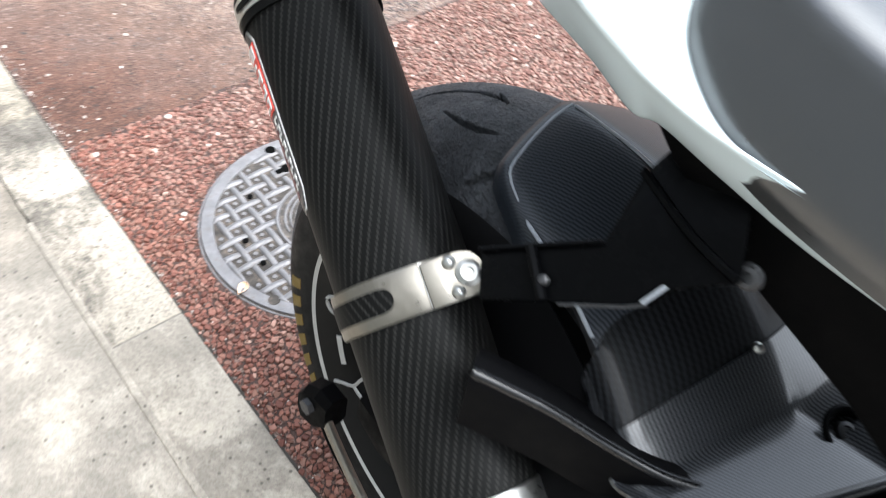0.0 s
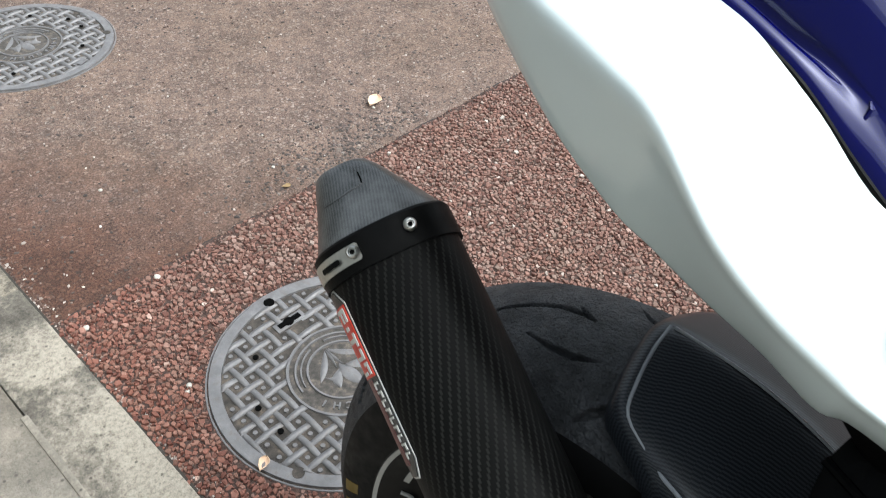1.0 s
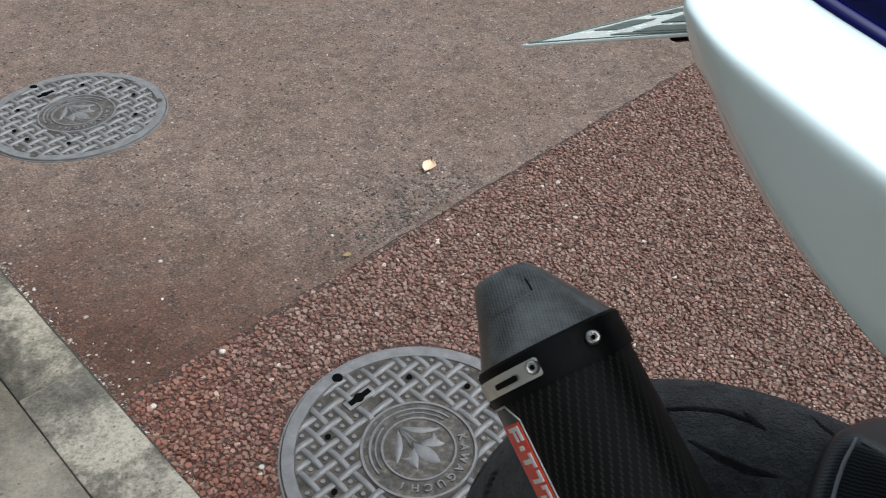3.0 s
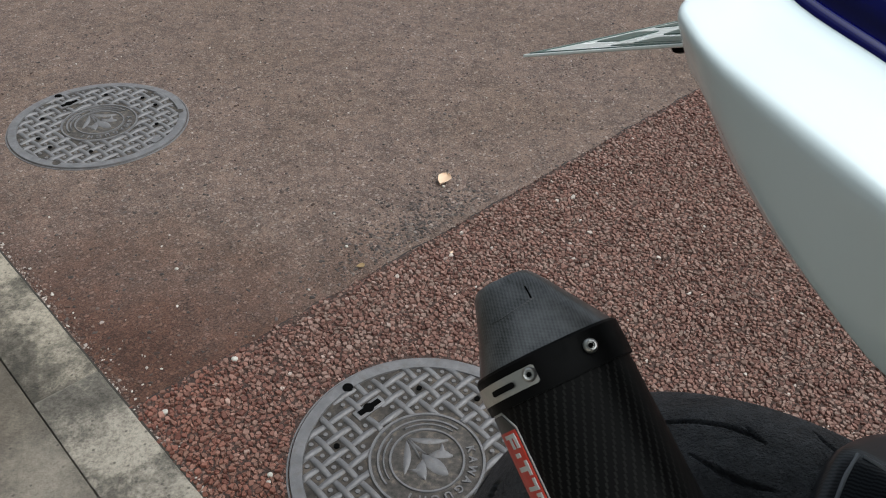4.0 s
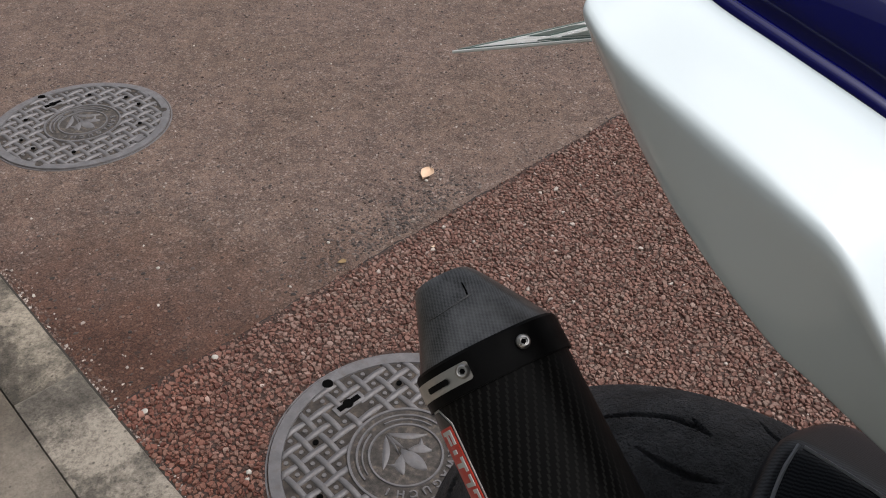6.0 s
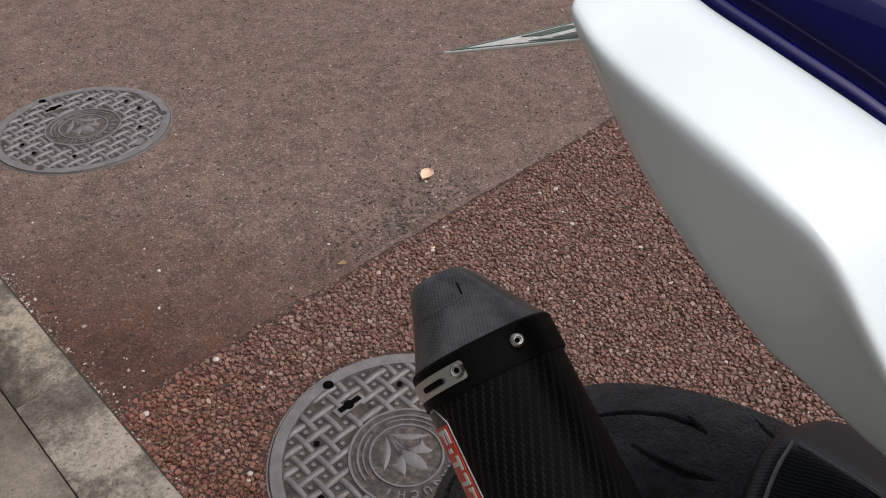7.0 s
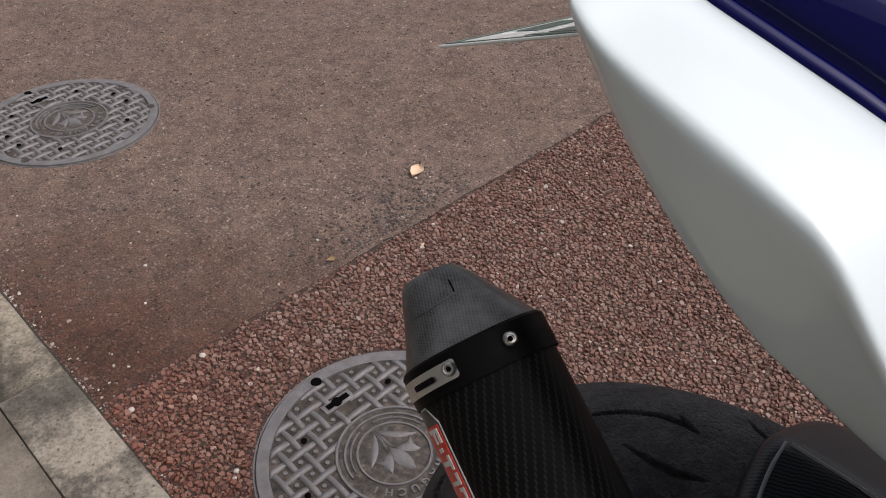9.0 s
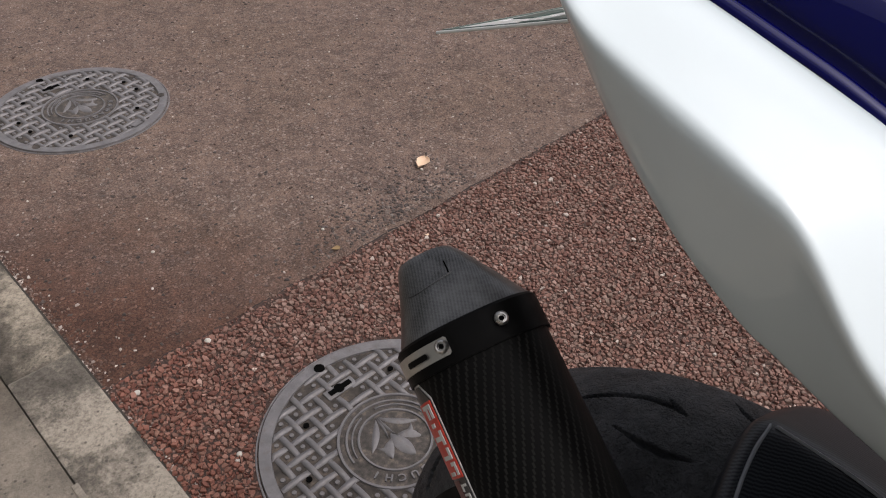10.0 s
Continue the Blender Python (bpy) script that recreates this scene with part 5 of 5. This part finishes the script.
def tail():
    right = part("tail_cowl", shell(tail_half(-1), 0.003), WHITE, bike, "white gloss tail fairing", angle=60)
    part("tail_cowl_far", shell(tail_half(1), 0.003), WHITE, bike, angle=60).name = "tail_cowl.001"
    # seat cowl between the two white halves
    st = [(0.186, 0.055, 0.948, 0.965), (0.174, 0.080, 0.939, 0.975), (0.148, 0.088, 0.928, 0.975), (0.100, 0.090, 0.916, 0.972), (0.050, 0.090, 0.903, 0.966), (0.0, 0.091, 0.885, 0.955), (-0.040, 0.090, 0.859, 0.935), (-0.070, 0.089, 0.841, 0.905), (-0.096, 0.080, 0.826, 0.860)]
    left = smooth_line([Vector((s[1], s[0], s[2])) for s in st], 40)
    top = smooth_line([Vector((0, s[0], s[3])) for s in st], 40)
    rows = []
    for l, t in zip(left, top):
        h = t.z - l.z
        k = min(1.0, max(0.0, (0.010 - l.y) / 0.050))
        half = [Vector((l.x + a, l.y, l.z + c0 + (c1 - c0) * k)) for a, c0, c1 in ((0.001, -0.010, -0.010), (0.0, -0.004, -0.005), (-0.0010, 0.0015, -0.0005), (-0.0035, 0.0052, 0.0052), (-0.0075, 0.0066, 0.0105), (-0.0112, 0.0056, 0.0142), (-0.0140, 0.0036, 0.0178), (-0.0160, 0.0080, 0.0208), (-0.0176, 0.0170, 0.0235))]
        half += [Vector((l.x - 0.030, l.y, l.z + 0.60 * h)), Vector((l.x * 0.35, l.y, l.z + 0.93 * h)), t]
        r = smooth_line(half, 44)
        rows.append([(-p.x, p.y, p.z) for p in r] + [(p.x, p.y, p.z) for p in r[-2::-1]])
    part("seat_cowl", shell(grid(rows), 0.003), BLUE, bike, "deep blue gloss pillion seat cowl", angle=50)
    # black tube paints the shaded gap beside the white edge
    part("gap_line", tube([Vector((-l.x + 0.0004, l.y, l.z - 0.0002)) for l in left], 0.0020, 8), SATIN, bike, "black line drawn for the dark gap between white and blue panels")
    # undertail and subframe sides
    rows = []
    for y, z0, z1, x in ((0.185, 0.905, 0.93, 0.085), (0.10, 0.842, 0.90, 0.095), (0.0, 0.790, 0.84, 0.098), (-0.06, 0.766, 0.80, 0.102), (-0.095, 0.738, 0.772, 0.106), (-0.112, 0.726, 0.765, 0.107), (-0.185, 0.692, 0.76, 0.107), (-0.25, 0.672, 0.76, 0.108), (-0.30, 0.650, 0.76, 0.109), (-0.42, 0.60, 0.76, 0.110)):
        rows.append([(-x, y, z1), (-x, y, z0 + 0.004), (-x + 0.004, y, z0), (x - 0.004, y, z0), (x, y, z0 + 0.004), (x, y, z1)])
    part("undertail", shell(grid(rows), 0.003), BLACK, bike, "black plastic undertail and subframe cover", angle=50)
    bm = lathe([(0, 0.002), (0.0035, 0.002), (0.0042, 0.0050), (0.0075, 0.0045), (0.0090, 0.0015), (0.0100, 0.0008), (0.0104, -0.002)], 28, pose(-0.1205, -0.181, 0.709, 0, -68, 0))
    bm.transform(Matrix.Translation((-0.1205, -0.181, 0.709)) @ Matrix.Scale(0.72, 4) @ Matrix.Translation((0.1205, 0.181, -0.709)))
    part("frame_bolt", bm, DULL, bike, "dull steel frame bolt")
    # rider's seat
    st = [(-0.076, 0.070, 0.828, 0.846), (-0.081, 0.098, 0.820, 0.850), (-0.092, 0.116, 0.808, 0.851), (-0.115, 0.1240, 0.790, 0.847), (-0.15, 0.1295, 0.774, 0.838), (-0.20, 0.1325, 0.767, 0.830), (-0.28, 0.1335, 0.764, 0.825), (-0.42, 0.131, 0.764, 0.823)]
    edge = smooth_line([Vector((s[1], s[0], s[2])) for s in st], 30)
    top = smooth_line([Vector((s[1], s[0], s[3])) for s in st], 30)
    rows = []
    for e, t in zip(edge, top):
        half = [Vector((e.x - 0.006, e.y, e.z - 0.02)), Vector((e.x, e.y, e.z)), Vector((e.x - 0.009, e.y, e.z + 0.62 * (t.z - e.z))), Vector((e.x - 0.022, e.y, t.z)), Vector((e.x * 0.45, e.y, t.z + 0.008)), Vector((0, e.y, t.z + 0.010))]
        r = smooth_line(half, 22)
        rows.append([(-p.x, p.y, p.z) for p in r] + [(p.x, p.y, p.z) for p in r[-2::-1]])
    bm = grid(rows)
    bm.faces.new([v for v in bm.verts][:len(rows[0])])
    part("seat", bm, SEAT, bike, "dark grey vinyl rider's seat", angle=60)
    # clear tail lamp behind the white cowl
    rows = []
    for y, w, z0, z1 in ((0.174, 0.098, 0.915, 0.9430), (0.188, 0.100, 0.912, 0.9410), (0.200, 0.092, 0.912, 0.9380), (0.207, 0.074, 0.914, 0.9330), (0.2085, 0.045, 0.918, 0.9290)):
        rows.append(smooth_line([Vector((-w, y, z0)), Vector((-w - 0.002, y, (z0 + z1) / 2)), Vector((-w + 0.008, y, z1 - 0.001)), Vector((0, y, z1 + 0.004)), Vector((w - 0.008, y, z1 - 0.001)), Vector((w + 0.002, y, (z0 + z1) / 2)), Vector((w, y, z0))], 24))
    part("tail_lamp", shell(grid(rows), 0.0025), LENS, bike, "pale clear tail lamp lens", angle=60)
    # number plate on its holder, tilted flat under the tail
    def bowed(cx, cy, w, d, z0, z1, bevel):
        """A flat bar of the plate, following its bow."""
        bar = bmesh.new()
        box(bar, (w, d, z1 - z0), pose(cx, cy, (z0 + z1) / 2), bevel)
        long = [e for e in bar.edges if e.calc_length() > 0.7 * w and w > 0.05]
        if long:
            bmesh.ops.subdivide_edges(bar, edges=long, cuts=16, use_grid_fill=True)
        for v in bar.verts:
            v.co.z -= 0.0052 * math.sin(math.pi * min(1.0, max(0.0, (v.co.x + 0.115) / 0.13))) * (0.5 - v.co.y / 0.125)
        return bar

    ob = part("number_plate", bowed(0, 0, 0.23, 0.125, -0.0009, 0.0009, 0.0005), PLATEWHITE, bike, "white number plate with green border in a flat holder", smooth=False)
    ob.matrix_local = pose(0.010, 0.240, 0.8748, -22.2, 1.2, 0)
    for cx, cy, w, d in ((0, 0.058, 0.222, 0.003), (0, -0.058, 0.222, 0.003), (0.111, 0, 0.003, 0.118), (-0.111, 0, 0.003, 0.118), (-0.082, -0.016, 0.012, 0.06), (-0.055, -0.016, 0.03, 0.05), (-0.01, -0.016, 0.03, 0.06), (0.035, -0.016, 0.03, 0.06), (0.08, -0.016, 0.03, 0.06), (-0.03, 0.038, 0.05, 0.018), (0.04, 0.038, 0.04, 0.018)):
        part("plate_bar", bowed(cx, cy, w, d, 0.0008, 0.0016, 0.0002), PLATEGREEN, ob, "dark green plate bar", smooth=False)
    bm = bmesh.new()
    box(bm, (0.07, 0.10, 0.010), pose(0.012, 0.196, 0.884, -22, 0, 0), 0.004)
    part("plate_holder", bm, BLACK, bike, "black plate holder")


tail()


def swingarm_side():
    rows = []
    for y, z, h, x in ((0.06, 0.313, 0.045, -0.125), (0.02, 0.313, 0.06, -0.13), (-0.10, 0.325, 0.075, -0.128), (-0.25, 0.37, 0.10, -0.12), (-0.42, 0.42, 0.12, -0.115)):
        rows.append([(x + dx, y, z + dz * h) for dx, dz in ((-0.016, -0.3), (-0.016, 0.3), (-0.008, 0.5), (0.012, 0.5), (0.018, 0.3), (0.018, -0.3), (0.012, -0.5), (-0.008, -0.5))])
    part("swingarm", grid(rows, closed_u=True, caps=True), BLACK, bike, "black swingarm beam")
    rows = []
    for y, z, h, x in ((0.146, 0.232, 0.030, -0.137), (0.138, 0.232, 0.062, -0.138), (0.118, 0.240, 0.072, -0.137), (0.100, 0.246, 0.045, -0.134)):
        rows.append([(x + dx, y, z + dz * h) for dx, dz in ((-0.014, -0.35), (-0.014, 0.35), (-0.006, 0.5), (0.010, 0.5), (0.014, 0.35), (0.014, -0.35), (0.010, -0.5), (-0.006, -0.5))])
    part("axle_block", grid(rows, closed_u=True, caps=True), BLACK, bike, "black swingarm end block")
    bm = bmesh.new()
    cyl(bm, 0.0095, 0.009, 0.012, pose(-0.152, 0.124, 0.247, 0, 90, 0), 6)
    part("axle_nut", bm, DULL, bike, "dull axle nut")
    part("stay_rod", tube(smooth_line([(-0.142, 0.125, 0.255), (-0.141, 0.085, 0.215), (-0.140, 0.030, 0.175), (-0.138, -0.05, 0.13)], 14), 0.0060), STEEL, bike, "dull metal stay rod")
    part("brake_hose", tube(smooth_line([(-0.138, 0.118, 0.215), (-0.136, 0.09, 0.185), (-0.134, 0.04, 0.160), (-0.132, -0.05, 0.13)], 16), 0.004), BLACK, bike)


swingarm_side()


# ---- litter on the road ----
def dead_leaf(x, y, turn, size, material, label, curl=0.25):
    rows = []
    n = 14
    for i in range(n):
        f = i / (n - 1)
        w = 0.33 * size * (math.sqrt(max(0.02, 1 - ((f - 0.34) / 0.34) ** 2)) if f < 0.34 else 1.02 - ((f - 0.34) / 0.66) ** 1.6)
        row = []
        for jn in range(7):
            g = jn / 3 - 1
            jag = 1 + 0.05 * math.sin(i * 5.1 + jn)
            row.append((g * w * jag, (f - 0.5) * size, curl * size * (abs(g) ** 2 * 0.5 + (f - 0.5) ** 2) + 0.002))
        rows.append(row)
    bm = shell(grid(rows), 0.0006)
    bm.transform(pose(x, y, -0.003, 0, 0, turn))
    return tagged(part("dead_leaf", bm, material), label, "leaf", group="litter on the road")


dead_leaf(0.592, 0.570, 114, 0.050, LEAF, "dry curled tan leaf lying on the asphalt")
dead_leaf(0.233, 0.455, 70, 0.020, LEAFDULL, "small dull ochre leaf scrap on the asphalt", 0.1)
dead_leaf(0.410, 0.360, 20, 0.012, LEAF, "tiny orange leaf scrap among the chippings", 0.1)
dead_leaf(-0.209, -0.056, 120, 0.026, LEAF, "crumpled tan leaf scrap beside the manhole cover", 0.4)


def loose_grit():
    """Small loose grains on the smooth asphalt and along the kerb."""
    rng = np.random.default_rng(21)
    n = 5200
    p = np.stack([rng.uniform(KERB_X + 0.005, 2.6, n), rng.uniform(SEAM_Y, 2.9, n)], 1)
    edge = np.stack([KERB_X + 0.003 + rng.exponential(0.010, 4200), rng.uniform(-0.75, 2.2, 4200)], 1)
    p = np.concatenate([p, edge])
    p = p[np.hypot(p[:, 0] - FAR_COVER[0], p[:, 1] - FAR_COVER[1]) > COVER_R + 0.002]
    p = p[np.hypot(p[:, 0], p[:, 1]) > COVER_R + 0.002]
    me = chipping_mesh("loose_grit", p, rng.gamma(4.0, 0.0022 / 4.0, len(p)).clip(0.0008, 0.0056), rng.uniform(-0.0042, -0.0022, len(p)), 22, -0.0062, False)
    me.materials.append(GRIT)
    tagged(new("loose_grit", me), "loose brown and pale grit scattered over the asphalt", "grit", kind="stuff")


loose_grit()


def pebble(x, y, r, seed):
    bm = bmesh.new()
    bmesh.ops.create_icosphere(bm, subdivisions=2, radius=r)
    for v in bm.verts:
        v.co *= 1 + 0.3 * noise.noise(v.co * 120 + Vector((seed, 0, 0)))
        v.co.z *= 0.6
    bm.transform(Matrix.Translation((x, y, -0.002)))
    return tagged(part("pebble", bm, PALE), "pale loose pebble on the road", "pebble", group="loose pebbles")


for k, (x, y, r) in enumerate(((-0.110, 0.403, 0.0065), (-0.264, 0.377, 0.006), (0.253, 0.527, 0.004), (-0.059, 0.703, 0.004), (-0.205, 0.150, 0.005), (-0.215, 0.140, 0.004), (0.577, 0.554, 0.004))):
    pebble(x, y, r, k)
